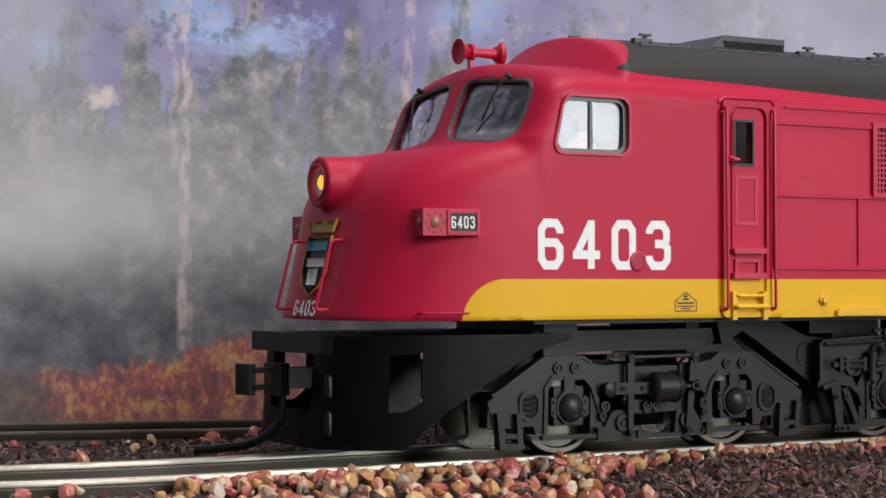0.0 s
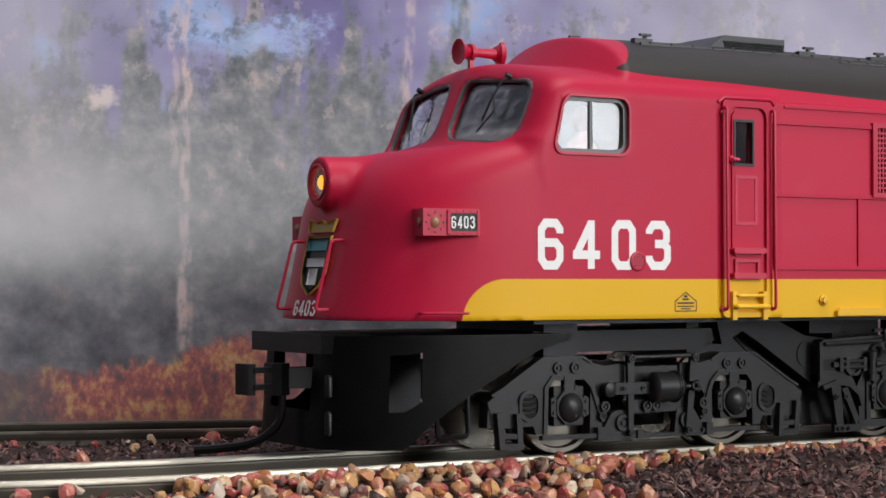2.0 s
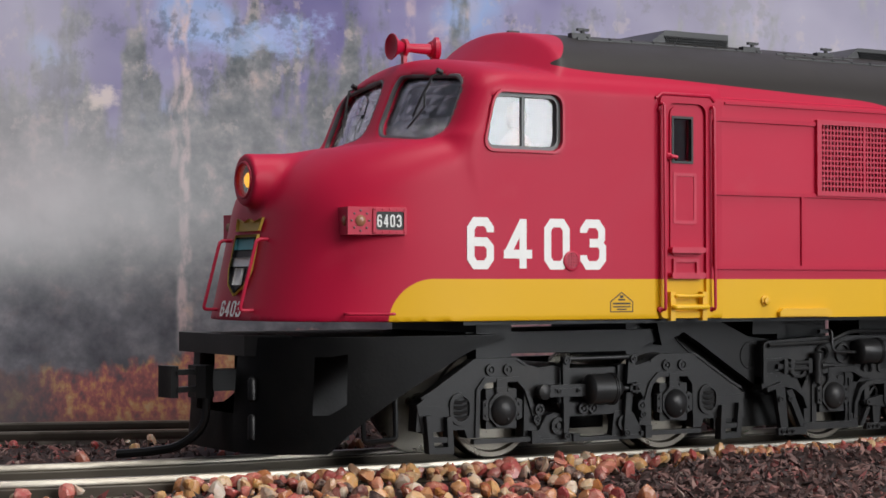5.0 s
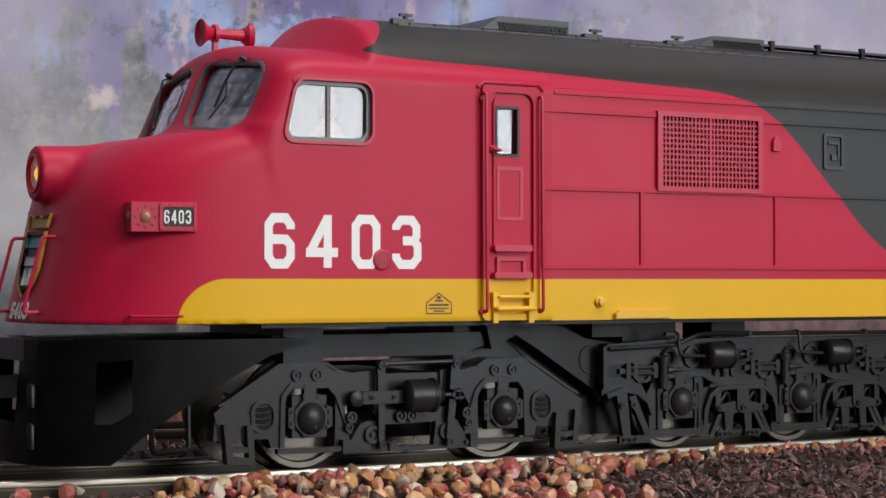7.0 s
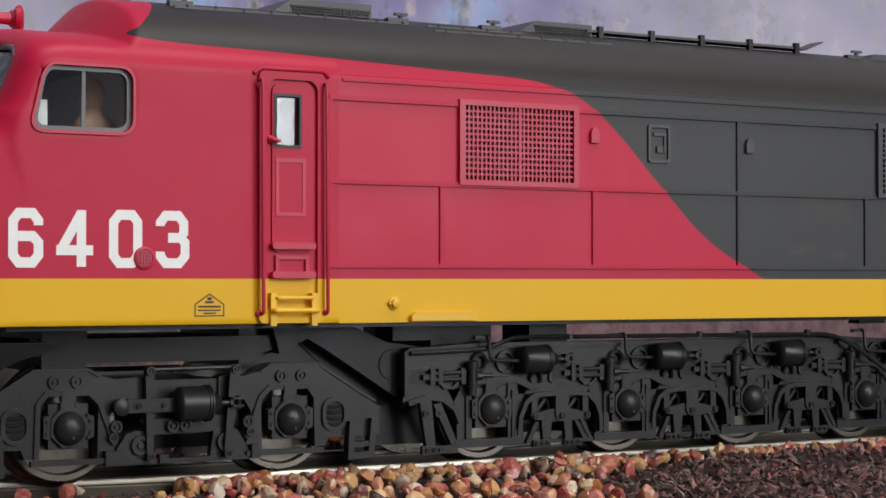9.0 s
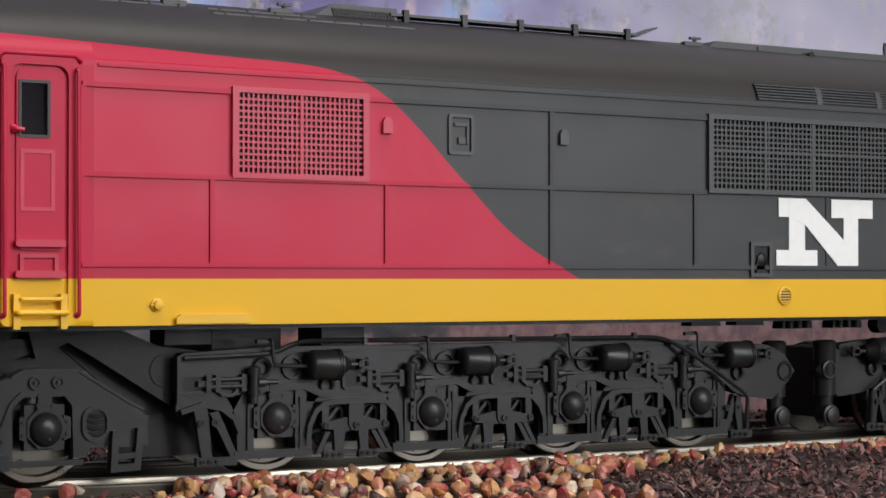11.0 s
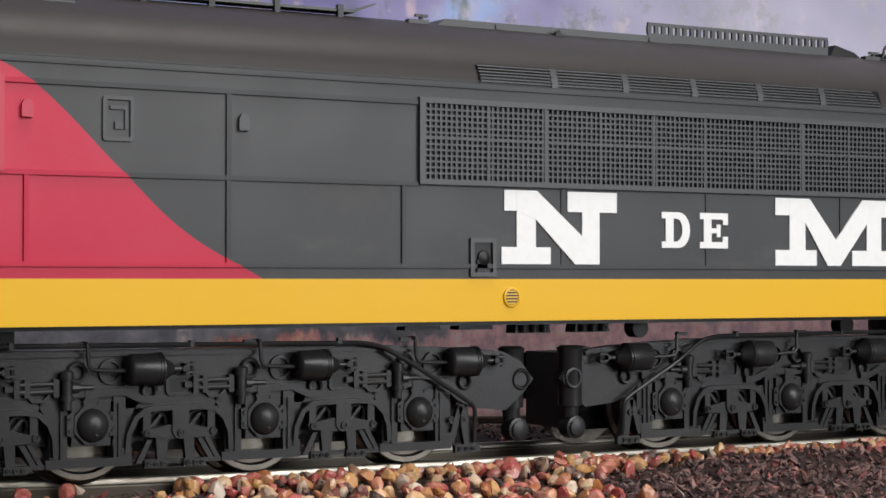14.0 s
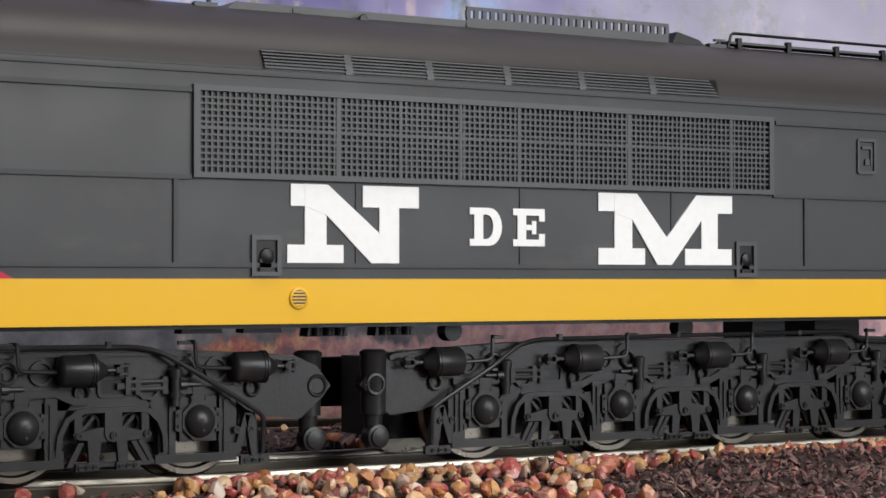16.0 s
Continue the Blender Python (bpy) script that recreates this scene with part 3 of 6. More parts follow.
def hull(X, Y, Z):
    """Outer form of nose, windscreen, cab and first stretch of the hood."""
    ay = np.abs(Y - MID)
    lift = np.clip((143.5 - X) / 22, 0, 1)
    xs = X - 0.245 * (np.minimum(Z, 36) - 16.8) * lift
    a = np.maximum(0, 143.5 - xs) / 23.3
    wide = HALF - 0.006 * np.maximum(0, Z - 24) ** 2 * np.clip((143 - X) / 12, 0, 1)
    b = ay / wide
    plan = ((a ** 2.4 + b ** 2.8) ** (1 / 2.6) - 1) * 17.0
    k = 4.0 + 3.0 * np.clip((140 - X) / 12, 0, 1)
    hood = smax(plan, Z - (35.8 + 0.115 * (X - 125)), k)
    hood = np.maximum(hood, X - 148)
    lamp = np.sqrt((Y - MID) ** 2 + (Z - 32.7) ** 2) - 3.0 - 0.04 * np.maximum(0, X - 123)
    lamp = smax(lamp, 121.7 - X, 0.45)
    lamp = np.maximum(lamp, X - 136)
    slope = np.where(Z > 37.5, 0.42 * (Z - 37.5), 0.42 * (37.5 - Z))
    front = (137.5 + slope + 0.008 * ay ** 2 - X) * 0.90
    roof = Z - (47.5 - 0.009 * ay ** 2)
    cab = smax(smax(ay - HALF, front, 2.6), roof, 2.4)
    cab = np.maximum(cab, 24 - Z)
    low = np.maximum(np.maximum(ay - HALF, Z - 43.1), 146.5 - X)
    crown = 8.4 + 0.4 * np.clip((X - 152) / 22, 0, 1)
    ell = (np.sqrt((Y / 16.98) ** 2 + ((Z - 43.0) / crown) ** 2) - 1) * crown
    rear = np.maximum(ell, 41 - Z)
    rear = smax(rear, (150.3 + 1.0 * (Z - 48.1) + 0.0208 * Y ** 2 - X + 0.4) * 0.7, 0.35)
    d = np.maximum(smin(hood, cab, 1.7), ay - HALF)
    d = smin(d, lamp, 1.0)
    d = np.minimum(d, low)
    return np.minimum(d, rear)


def rr2(A, B, a0, a1, b0, b1, r):
    """Distance to a rounded rectangle in two coordinates."""
    ca, cb, ha, hb = (a0 + a1) / 2, (b0 + b1) / 2, (a1 - a0) / 2 - r, (b1 - b0) / 2 - r
    p, q = np.abs(A - ca) - ha, np.abs(B - cb) - hb
    return np.sqrt(np.maximum(p, 0) ** 2 + np.maximum(q, 0) ** 2) + np.minimum(np.maximum(p, q), 0) - r


def shell_field(X, Y, Z):
    d = hull(X, Y, Z)
    ay = np.abs(Y - MID)
    room = np.maximum(np.maximum(d + 1.25, 31.5 - Z), np.maximum(136.0 - X, X - 175.3))
    side = rr2(X - 0.25 * (Z - 36) * np.clip((148 - X) / 6, 0, 1), Z, 142.6, 152.9, 36.0, 42.3, 1.3)
    side = np.maximum(side, 14.5 - ay)
    screen = rr2(ay, Z + 0.09 * (ay - 8), 1.4, 14.8, 37.5, 44.9, 1.9)
    screen = np.maximum(screen, np.maximum(X - 148, 130 - X))
    pane = np.maximum(rr2(X, Z, 168.4, 171.4, 35.2, 40.6, 0.25), 14.5 - ay)
    lens = np.maximum(np.sqrt((Y - MID) ** 2 + (Z - 32.7) ** 2) - 1.9, X - 124.2)
    out = np.maximum(d, 16.8 - Z)
    for hole in (room, side, screen, pane, lens):
        out = np.maximum(out, -hole)
    return out


def hood_section(inset=0.0):
    """Half section of the engine hood from sill to ridge, near side, as (y, z)."""
    pts = [(-SIDE + inset, 16.8), (-SIDE + inset, 42.75), (-SIDE + 0.12 + inset, 43.1), (-18.9 + inset, 43.25)]
    for i in range(1, 21):
        a = math.pi / 2 * i / 20
        pts.append((-(18.8 - inset) * math.cos(a), 43.0 + (8.8 - inset) * math.sin(a)))
    return pts


def build_shell():
    bm = bmesh.new()
    shell_mesh(bm, shell_field, (114, -18.6, 16.2), (177.8, 19.6, 53), 0.36)
    geom = [v for v in bm.verts if v.co.x > 176.4]
    bmesh.ops.delete(bm, geom=geom, context="VERTS")
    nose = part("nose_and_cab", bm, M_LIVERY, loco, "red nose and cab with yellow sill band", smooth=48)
    DRAWN[0], SHIFT[0] = True, 0.1
    bm = bmesh.new()
    half = hood_section()
    sec = half + [(-y, z) for y, z in half[-2::-1]]
    rows = [[bm.verts.new((x, y, z)) for y, z in sec] for x in (183.1, 260, 340, 430)]
    for a, b in zip(rows, rows[1:]):
        for i in range(len(sec)):
            j = (i + 1) % len(sec)
            bm.faces.new((a[i], a[j], b[j], b[i]))
    bm.faces.new(rows[0])
    bm.faces.new(rows[-1][::-1])
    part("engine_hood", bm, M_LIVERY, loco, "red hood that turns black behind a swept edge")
    # cab inside
    bm = bmesh.new()
    box(bm, 146, 182, -17.6, 17.6, 31.6, 32.4)
    box(bm, 149, 161, -16.5, 17.6, 43.6, 44.2)
    part("cab_interior", bm, M_INSIDE, loco, "grey cab floor and ceiling lining", bevel=0.2)
    bm = bmesh.new()
    box(bm, 160, 161, -17.4, 17.4, 32.4, 45.8)
    part("cab_rear_wall", bm, M_LIGHT, loco, "pale grey cab rear wall", bevel=0.1)
    # added plate behind the desk, blocks the bright view through the far pane
    bm = bmesh.new()
    prism(bm, [(147.8, 38.0), (148.6, 38.0), (151.8, 43.4), (151.0, 43.4)], 1.0, 14.0)
    part("windscreen_blind", bm, M_INSIDE, loco, "dark grey plate added to darken the view through the windscreen", bevel=0.1)
    bm = bmesh.new()
    prism(bm, [(145.4, 32.4), (152.0, 32.4), (152.0, 39.4), (149.4, 39.6), (147.0, 38.3)], -13.0, 14.0)
    part("cab_desk", bm, M_LIGHT, loco, "pale grey desk under the windscreen", bevel=0.2)
    bm = bmesh.new()
    lathe(bm, (157.5, -11.5, 32.4), (0, 0, 1), [(0, 2.2), (3.0, 2.3), (5.0, 2.1), (6.2, 1.0), (6.6, 0.8), (7.0, 1.2), (8.2, 1.4), (9.3, 0.9), (9.7, 0.3)], 16)
    part("figurine", bm, M_TAN, loco, "plain tan moulded crew figurine in the cab", smooth=60)
    for y in (-7, 7):
        bm = bmesh.new()
        box(bm, 157.5, 161.5, y - 2.2, y + 2.2, 32.4, 35.2)
        box(bm, 161.0, 162.2, y - 2.2, y + 2.2, 34.5, 40.5)
        part("seat", bm, M_TIE, loco, "brown cab seat", bevel=0.4)
    return nose


def windows(nose):
    for s in (-1, 1):
        bm = bmesh.new()
        out = [(x + 0.25 * (z - 36) * max(0, min(1, (154 - x) / 6)), z) for x, z in round_rect(148.25, 159.05, 35.95, 42.35, 1.35)]
        inn = [(x + 0.25 * (z - 36) * max(0, min(1, (154 - x) / 6)), z) for x, z in round_rect(148.75, 158.55, 36.4, 41.9, 1.0)]
        ring(bm, out, inn, s * 18.3, s * 19.25)
        fr = part("window_frame", bm, M_GASKET, loco, "dark grey cab side window frame with a centre post", smooth=40)
        bm = bmesh.new()
        box(bm, 153.75, 154.15, s * 18.4, s * 19.0, 36.3, 42.0)
        part("post", bm, M_GASKET, fr)
        bm = bmesh.new()
        prism(bm, inn, s * 18.55, s * 18.75)
        g = part("glazing", bm, M_GLASS, fr)
        g.visible_shadow = False
        bm = bmesh.new()
        o2 = [(x + 0.25 * (z - 36) * max(0, min(1, (154 - x) / 6)), z) for x, z in round_rect(147.95, 159.35, 35.65, 42.65, 1.6)]
        ring(bm, o2, out, s * 19.3, s * 19.85)
        part("window_surround", bm, M_RED, loco, bevel=0.1)
    DRAWN[0] = False

    def on(y, z, off, s):
        return (137.7 + 0.42 * (z - 38) + 0.008 * y * y + off, MID + s * y, z)
    for s in (-1, 1):
        bm = bmesh.new()
        n = 7
        vs = [bm.verts.new(on(1.1 + 14.0 * i / n, 37.2 + 8.3 * j / n - 1.0 * i / n, 0.95, s)) for i in range(n + 1) for j in range(n + 1)]
        for i in range(n):
            for j in range(n):
                k = i * (n + 1) + j
                bm.faces.new((vs[k], vs[k + 1], vs[k + n + 2], vs[k + n + 1]))
        bmesh.ops.solidify(bm, geom=bm.faces[:], thickness=0.2)
        bmesh.ops.recalc_face_normals(bm, faces=bm.faces[:])
        g = part("windscreen", bm, M_SCREEN, loco, "clear curved windscreen pane")
        g.visible_shadow = False
        bm = bmesh.new()
        pts = [on(y, z - 0.09 * (y - 8), 0.4, s) for y, z in round_rect(1.4, 14.8, 37.5, 44.9, 1.9)]
        pipe(bm, pts + pts[:1], 0.3)
        part("gasket", bm, M_GASKET, g, "grey rubber windscreen gasket")
        # wiper, hung from above the pane
        bm = bmesh.new()
        pipe(bm, [on(10.3, 44.9, -0.1, s), on(10.2, 44.6, -0.7, s), on(9.2, 42.2, -0.5, s), on(8.4, 40.0, -0.1, s)], 0.14)
        pipe(bm, [on(9.4, 42.6, -0.4, s), on(9.9, 41.0, -0.1, s), on(8.0, 38.7, 0.0, s)], 0.12)
        lathe(bm, on(10.3, 45.0, 0.3, s), (-1, 0, 0.5), [(0, 0.35), (0.8, 0.3)], 10)
        part("wiper", bm, M_INK, g, "black wiper")
    DRAWN[0] = True


def strokes(bm, lines, w, y0, y1):
    """Block letter strokes: each polyline (x, z) becomes one mitred band of width w."""
    for num, pts in enumerate(lines):
        loop = pts[0] == pts[-1]
        pts = pts[:-1] if loop else pts
        n = len(pts)
        bands = []
        for i in range(n):
            p = Vector(pts[i])
            d1 = (p - Vector(pts[i - 1])).normalized() if i or loop else None
            d2 = (Vector(pts[(i + 1) % n]) - p).normalized() if i < n - 1 or loop else None
            if d1 is None or d2 is None:
                d = d1 or d2
                nn, k = Vector((-d.y, d.x)), 1.0
            else:
                nn = Vector((-(d1 + d2).y, (d1 + d2).x)).normalized()
                k = 1 / max(0.5, nn.dot(Vector((-d1.y, d1.x))))
            lf, rt, yy = p + nn * w / 2 * k, p - nn * w / 2 * k, y0 - 0.008 * num
            bands.append([bm.verts.new(c) for c in ((rt.x, yy, rt.y), (lf.x, yy, lf.y), (lf.x, y1, lf.y), (rt.x, y1, rt.y))])
        for i in range(n if loop else n - 1):
            a, b = bands[i], bands[(i + 1) % n]
            for j in range(4):
                bm.faces.new((a[j], b[j], b[(j + 1) % 4], a[(j + 1) % 4]))
        if not loop:
            bm.faces.new(bands[0])
            bm.faces.new(bands[-1][::-1])


# Octagonal block figures drawn in a cell 1 wide and 1 high.
FIGURES = {
    "6": [[(0.86, 0.72), (0.86, 0.80), (0.70, 0.93), (0.30, 0.93), (0.14, 0.80), (0.14, 0.20), (0.30, 0.07), (0.70, 0.07), (0.86, 0.20), (0.86, 0.42), (0.70, 0.53), (0.28, 0.53)]],
    "4": [[(0.68, 0.0), (0.68, 1.0)], [(0.66, 0.93), (0.13, 0.30)], [(0.0, 0.29), (1.0, 0.29)]],
    "0": [[(0.14, 0.20), (0.30, 0.07), (0.70, 0.07), (0.86, 0.20), (0.86, 0.80), (0.70, 0.93), (0.30, 0.93), (0.14, 0.80), (0.14, 0.20)]],
    "3": [[(0.12, 0.74), (0.12, 0.80), (0.28, 0.93), (0.68, 0.93), (0.84, 0.80), (0.84, 0.62), (0.74, 0.53), (0.88, 0.44), (0.88, 0.20), (0.70, 0.07), (0.28, 0.07), (0.12, 0.20), (0.12, 0.28)], [(0.74, 0.53), (0.36, 0.53)]],
}


def figure(ch, x0, z0, w, h, thick, y0, y1, material, parent, name="numeral", place=None):
    bm = bmesh.new()
    strokes(bm, [[(x0 + a * w, z0 + b * h) for a, b in ln] for ln in FIGURES[ch]], thick, y0, y1)
    if place:
        for v in bm.verts:
            v.co = place(v.co)
    return part(name, bm, material, parent)


def lettering():
    for ch, x0 in zip("6403", (145.9, 150.9, 156.5, 161.7)):
        figure(ch, x0, 22.65, 3.65 if ch != "4" else 3.9, 5.55, 0.98, -SIDE - 0.02, -SIDE + 0.05, M_WHITE, loco)
    # slab-serif letters on the black hood
    y0, y1 = -SIDE - 0.19, -SIDE + 0.05

    def block(name, polys):
        bm = bmesh.new()
        for i, p in enumerate(polys):
            prism(bm, p, y0 - 0.006 * i, y1)
        part(name, bm, M_WHITE, loco, "white slab-serif letter on the black side")

    def rect(x0, x1, z0, z1):
        return [(x0, z0), (x1, z0), (x1, z1), (x0, z1)]
    z0, z1, t = 22.75, 31.4, 2.3
    x = 273.75
    block("letter", [rect(x, x + 6.85, z0, z0 + t), rect(x + 2.1, x + 4.75, z0 + t, z1 - t), rect(x + 0.4, x + 2.1, z1 - t, z1), rect(x + 9.25, x + 16.4, z1 - t, z1), rect(x + 11.35, x + 13.85, z0, z1 - t),
                     [(x + 2.1, z1 - t), (x + 4.75, z1 - 3.2), (x + 10.75, z0), (x + 11.35, z0), (x + 11.35, z0 + 3.6), (x + 4.9, z1), (x + 2.1, z1)]])
    x = 314.9
    block("letter", [rect(x, x + 6.9, z0, z0 + t), rect(x + 2.35, x + 5.0, z0 + t, z1 - t), rect(x, x + 2.35, z1 - t + 0.2, z1), rect(x + 13.0, x + 20.3, z0, z0 + t), rect(x + 15.55, x + 18.1, z0 + t, z1 - t), rect(x + 18.1, x + 20.4, z1 - t + 0.2, z1),
                     [(x + 2.35, z1 - t), (x + 5.0, z1 - 3.0), (x + 9.05, z0), (x + 10.3, z0), (x + 10.2, z0 + 3.6), (x + 5.7, z1), (x + 2.35, z1)],
                     [(x + 10.2, z0), (x + 10.6, z0), (x + 15.55, z1 - 3.0), (x + 18.1, z1 - t), (x + 18.1, z1), (x + 14.75, z1), (x + 10.2, z0 + 3.6)]])
    z0, z1, t, x = 25.15, 29.35, 0.75, 296.9
    arc = [(x + 2.6 + 1.75 * math.sin(a), (z0 + z1) / 2 - 2.1 * math.cos(a)) for a in (math.pi * i / 10 for i in range(11))]
    arc2 = [(x + 2.4 + 0.75 * math.sin(a), (z0 + z1) / 2 - 1.3 * math.cos(a)) for a in (math.pi * (10 - i) / 10 for i in range(11))]
    block("letter", [rect(x, x + 2.6, z0, z0 + t), rect(x, x + 2.6, z1 - t, z1), rect(x + 0.6, x + 1.8, z0 + t, z1 - t), arc + arc2])
    x = 302.8
    block("letter", [rect(x, x + 4.4, z0, z0 + t), rect(x, x + 4.4, z1 - t, z1), rect(x + 0.6, x + 1.8, z0 + t, z1 - t), rect(x + 3.6, x + 4.4, z0 + t, z0 + 1.4), rect(x + 3.6, x + 4.4, z1 - 1.4, z1 - t),
                     rect(x + 1.8, x + 3.2, 26.95, 27.55), rect(x + 2.6, x + 3.2, 26.5, 28.0)])


def grille(x0, x1, z0, z1, material, cols, rows, posts, label, bars_z=()):
    """Raised frame and fine wire lattice over a black sheet standing in for shaded depth."""
    y = -SIDE
    bm = bmesh.new()
    ring(bm, [(x0, z0), (x1, z0), (x1, z1), (x0, z1)], [(x0 + 0.75, z0 + 0.6), (x1 - 0.75, z0 + 0.6), (x1 - 0.75, z1 - 0.6), (x0 + 0.75, z1 - 0.6)], y - 0.55, y + 0.02)
    fr = part("air_grille", bm, material, loco, label, bevel=0.12)
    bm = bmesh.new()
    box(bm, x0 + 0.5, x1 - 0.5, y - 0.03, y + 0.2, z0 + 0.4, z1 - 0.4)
    part("recess", bm, M_PILOT, fr, "black sheet for the shaded depth behind the lattice")
    bm = bmesh.new()
    a0, a1, b0, b1 = x0 + 0.75, x1 - 0.75, z0 + 0.6, z1 - 0.6
    for i in range(1, cols):
        x = a0 + (a1 - a0) * i / cols
        w = 0.11
        box(bm, x - w, x + w, y - 0.34, y - 0.10, b0, b1)
    for i in range(1, rows):
        z = b0 + (b1 - b0) * i / rows
        box(bm, a0, a1, y - 0.36, y - 0.12, z - 0.11, z + 0.11)
    part("lattice", bm, material, fr, "fine square wire lattice", kind="stuff")
    for px in posts:
        bm = bmesh.new()
        box(bm, px - 0.19, px + 0.19, y - 0.40, y - 0.08, b0, b1)
        part("mullion", bm, material, fr)
    for pz in bars_z:
        bm = bmesh.new()
        box(bm, a0, a1, y - 0.38, y - 0.09, pz - 0.13, pz + 0.13)
        part("rail_bar", bm, material, fr)


def side_details():
    y = -SIDE
    # raised seams between the body panels
    seams = [(181.8, 198.3, 40.5, 40.8), (214.9, 262.6, 40.5, 40.8), (181.8, 262.6, 31.65, 31.95), (181.8, 430, 22.75, 23.05), (342.4, 430, 40.4, 40.7), (342, 430, 31.5, 31.8)]
    for x0, x1, z0, z1 in seams:
        bm = bmesh.new()
        box(bm, x0, x1, y - 0.3, y + 0.05, z0 - 0.1, z1 + 0.1)
        part("panel_seam", bm, M_LIVERY, loco, bevel=0.09)
    for x, z0, z1 in ((196.2, 23.05, 31.65), (217.3, 23.05, 31.65), (239.4, 23.05, 31.65), (239.4, 31.95, 40.5), (260.8, 23.05, 31.65), (282.4, 23.05, 31.6), (304.0, 23.05, 31.6), (326.1, 23.05, 31.6), (347.4, 23.05, 31.5), (181.9, 23.05, 40.5), (362.0, 31.8, 40.4)):
        bm = bmesh.new()
        box(bm, x - 0.27, x + 0.27, y - (0.15 if 280 < x < 330 else 0.27), y + 0.05, z0, z1)
        part("panel_seam", bm, M_LIVERY, loco, bevel=0.09)
    bm = bmesh.new()
    box(bm, 183.5, 430, y - 0.22, y + 0.05, 42.45, 42.75)
    part("rain_gutter", bm, M_LIVERY, loco, bevel=0.08)
    grille(198.4, 214.9, 31.8, 41.2, M_RED, 26, 13, [206.65], "red framed air grille")
    grille(262.7, 341.9, 31.75, 41.2, M_DARK, 112, 13, [271.9 + 7.9 * i for i in range(9)], "long dark grey framed air grille", (36.9,))
    # latches, hooks and small fittings
    for x0, x1, z0, z1 in ((225.3, 228.7, 35.1, 39.6), (356.3, 359.6, 34.7, 39.2)):
        bm = bmesh.new()
        ring(bm, round_rect(x0, x1, z0, z1, 0.4), round_rect(x0 + 0.4, x1 - 0.4, z0 + 0.4, z1 - 0.4, 0.2), y - 0.28, y + 0.02)
        fr = part("hatch", bm, M_DARK, loco, "small dark latch hatch", bevel=0.06)
        bm = bmesh.new()
        box(bm, x0 + 0.8, x1 - 0.7, y - 0.25, y + 0.02, z1 - 1.35, z1 - 1.0)
        box(bm, x1 - 1.0, x1 - 0.7, y - 0.25, y + 0.02, z0 + 1.2, z1 - 1.35)
        box(bm, x0 + 1.3, x1 - 1.2, y - 0.3, y + 0.02, z0 + 1.2, z0 + 1.9)
        part("latch", bm, M_DARK, fr, bevel=0.05)
    for x, z, m in ((217.3, 38.0, M_RED), (241.1, 37.6, M_DARK)):
        bm = bmesh.new()
        prism(bm, [(x - 0.6, z - 0.9), (x + 0.6, z - 0.9), (x + 0.6, z + 0.3), (x + 0.3, z + 0.8), (x - 0.3, z + 0.8), (x - 0.6, z + 0.3)], y - 0.5, y + 0.02)
        part("lift_tab", bm, m, loco, bevel=0.15)
    for x0, x1 in ((269.5, 273.0), (335.9, 339.2)):
        bm = bmesh.new()
        ring(bm, [(x0, 21.75), (x1, 21.75), (x1, 26.0), (x0, 26.0)], [(x0 + 0.5, 22.2), (x1 - 0.5, 22.2), (x1 - 0.5, 25.5), (x0 + 0.5, 25.5)], y - 0.35, y + 0.02)
        fr = part("filler_box", bm, M_DARK, loco, "dark filler recess with a cap", bevel=0.08)
        # black plate: the shade inside the frame, put into the colour
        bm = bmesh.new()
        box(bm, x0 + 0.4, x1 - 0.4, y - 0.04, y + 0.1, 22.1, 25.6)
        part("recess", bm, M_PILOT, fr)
        bm = bmesh.new()
        lathe(bm, ((x0 + x1) / 2 + 0.1, y, 23.8), (0, -1, 0), [(0, 0.9), (0.3, 0.8), (0.45, 0.4)], 14)
        box(bm, x0 + 0.9, x1 - 1.2, y - 0.3, y, 22.2, 23.6)
        part("cap", bm, M_BLACK, fr)
    # round vents
    for x, z, r, m, slats in ((160.35, 23.55, 1.15, M_RED, 5), (275.2, 19.45, 1.15, M_YELLOW, 5)):
        bm = bmesh.new()
        lathe(bm, (x, y + 0.02, z), (0, -1, 0), [(0, r), (0.22, r), (0.3, r - 0.12), (0.3, r - 0.25), (0.1, r - 0.3)], 24)
        fr = part("round_vent", bm, m, loco, "round louvred vent")
        # black disc painted as the shade behind the slats
        bm = bmesh.new()
        lathe(bm, (x, y - 0.1, z), (0, -1, 0), [(0, r - 0.28), (0.04, r - 0.28)], 24)
        part("recess", bm, M_INK, fr)
        if m is M_RED:
            for i in range(5):
                dx = (i - 2) * 0.34
                w = math.sqrt(max(0.05, (r - 0.3) ** 2 - dx * dx))
                bm = bmesh.new()
                box(bm, x + dx - 0.08, x + dx + 0.08, y - 0.24, y - 0.06, z - w, z + w)
                part("slat", bm, m, fr)
        for i in range(slats):
            dz = (i - (slats - 1) / 2) * 0.34
            w = math.sqrt(max(0.05, (r - 0.3) ** 2 - dz * dz))
            bm = bmesh.new()
            box(bm, x - w, x + w, y - 0.26, y - 0.05, z + dz - 0.08, z + dz + 0.08)
            part("slat", bm, m, fr)
    # maker's plate on the sill band
    bm = bmesh.new()
    ring(bm, [(166.0, 17.65), (169.4, 17.65), (169.4, 18.9), (167.7, 20.0), (166.0, 18.9)], [(166.12, 17.77), (169.28, 17.77), (169.28, 18.83), (167.7, 19.85), (166.12, 18.83)], y - 0.03, y + 0.02)
    pl = part("maker_plate", bm, M_INK, loco, "small printed black house-shaped plate")
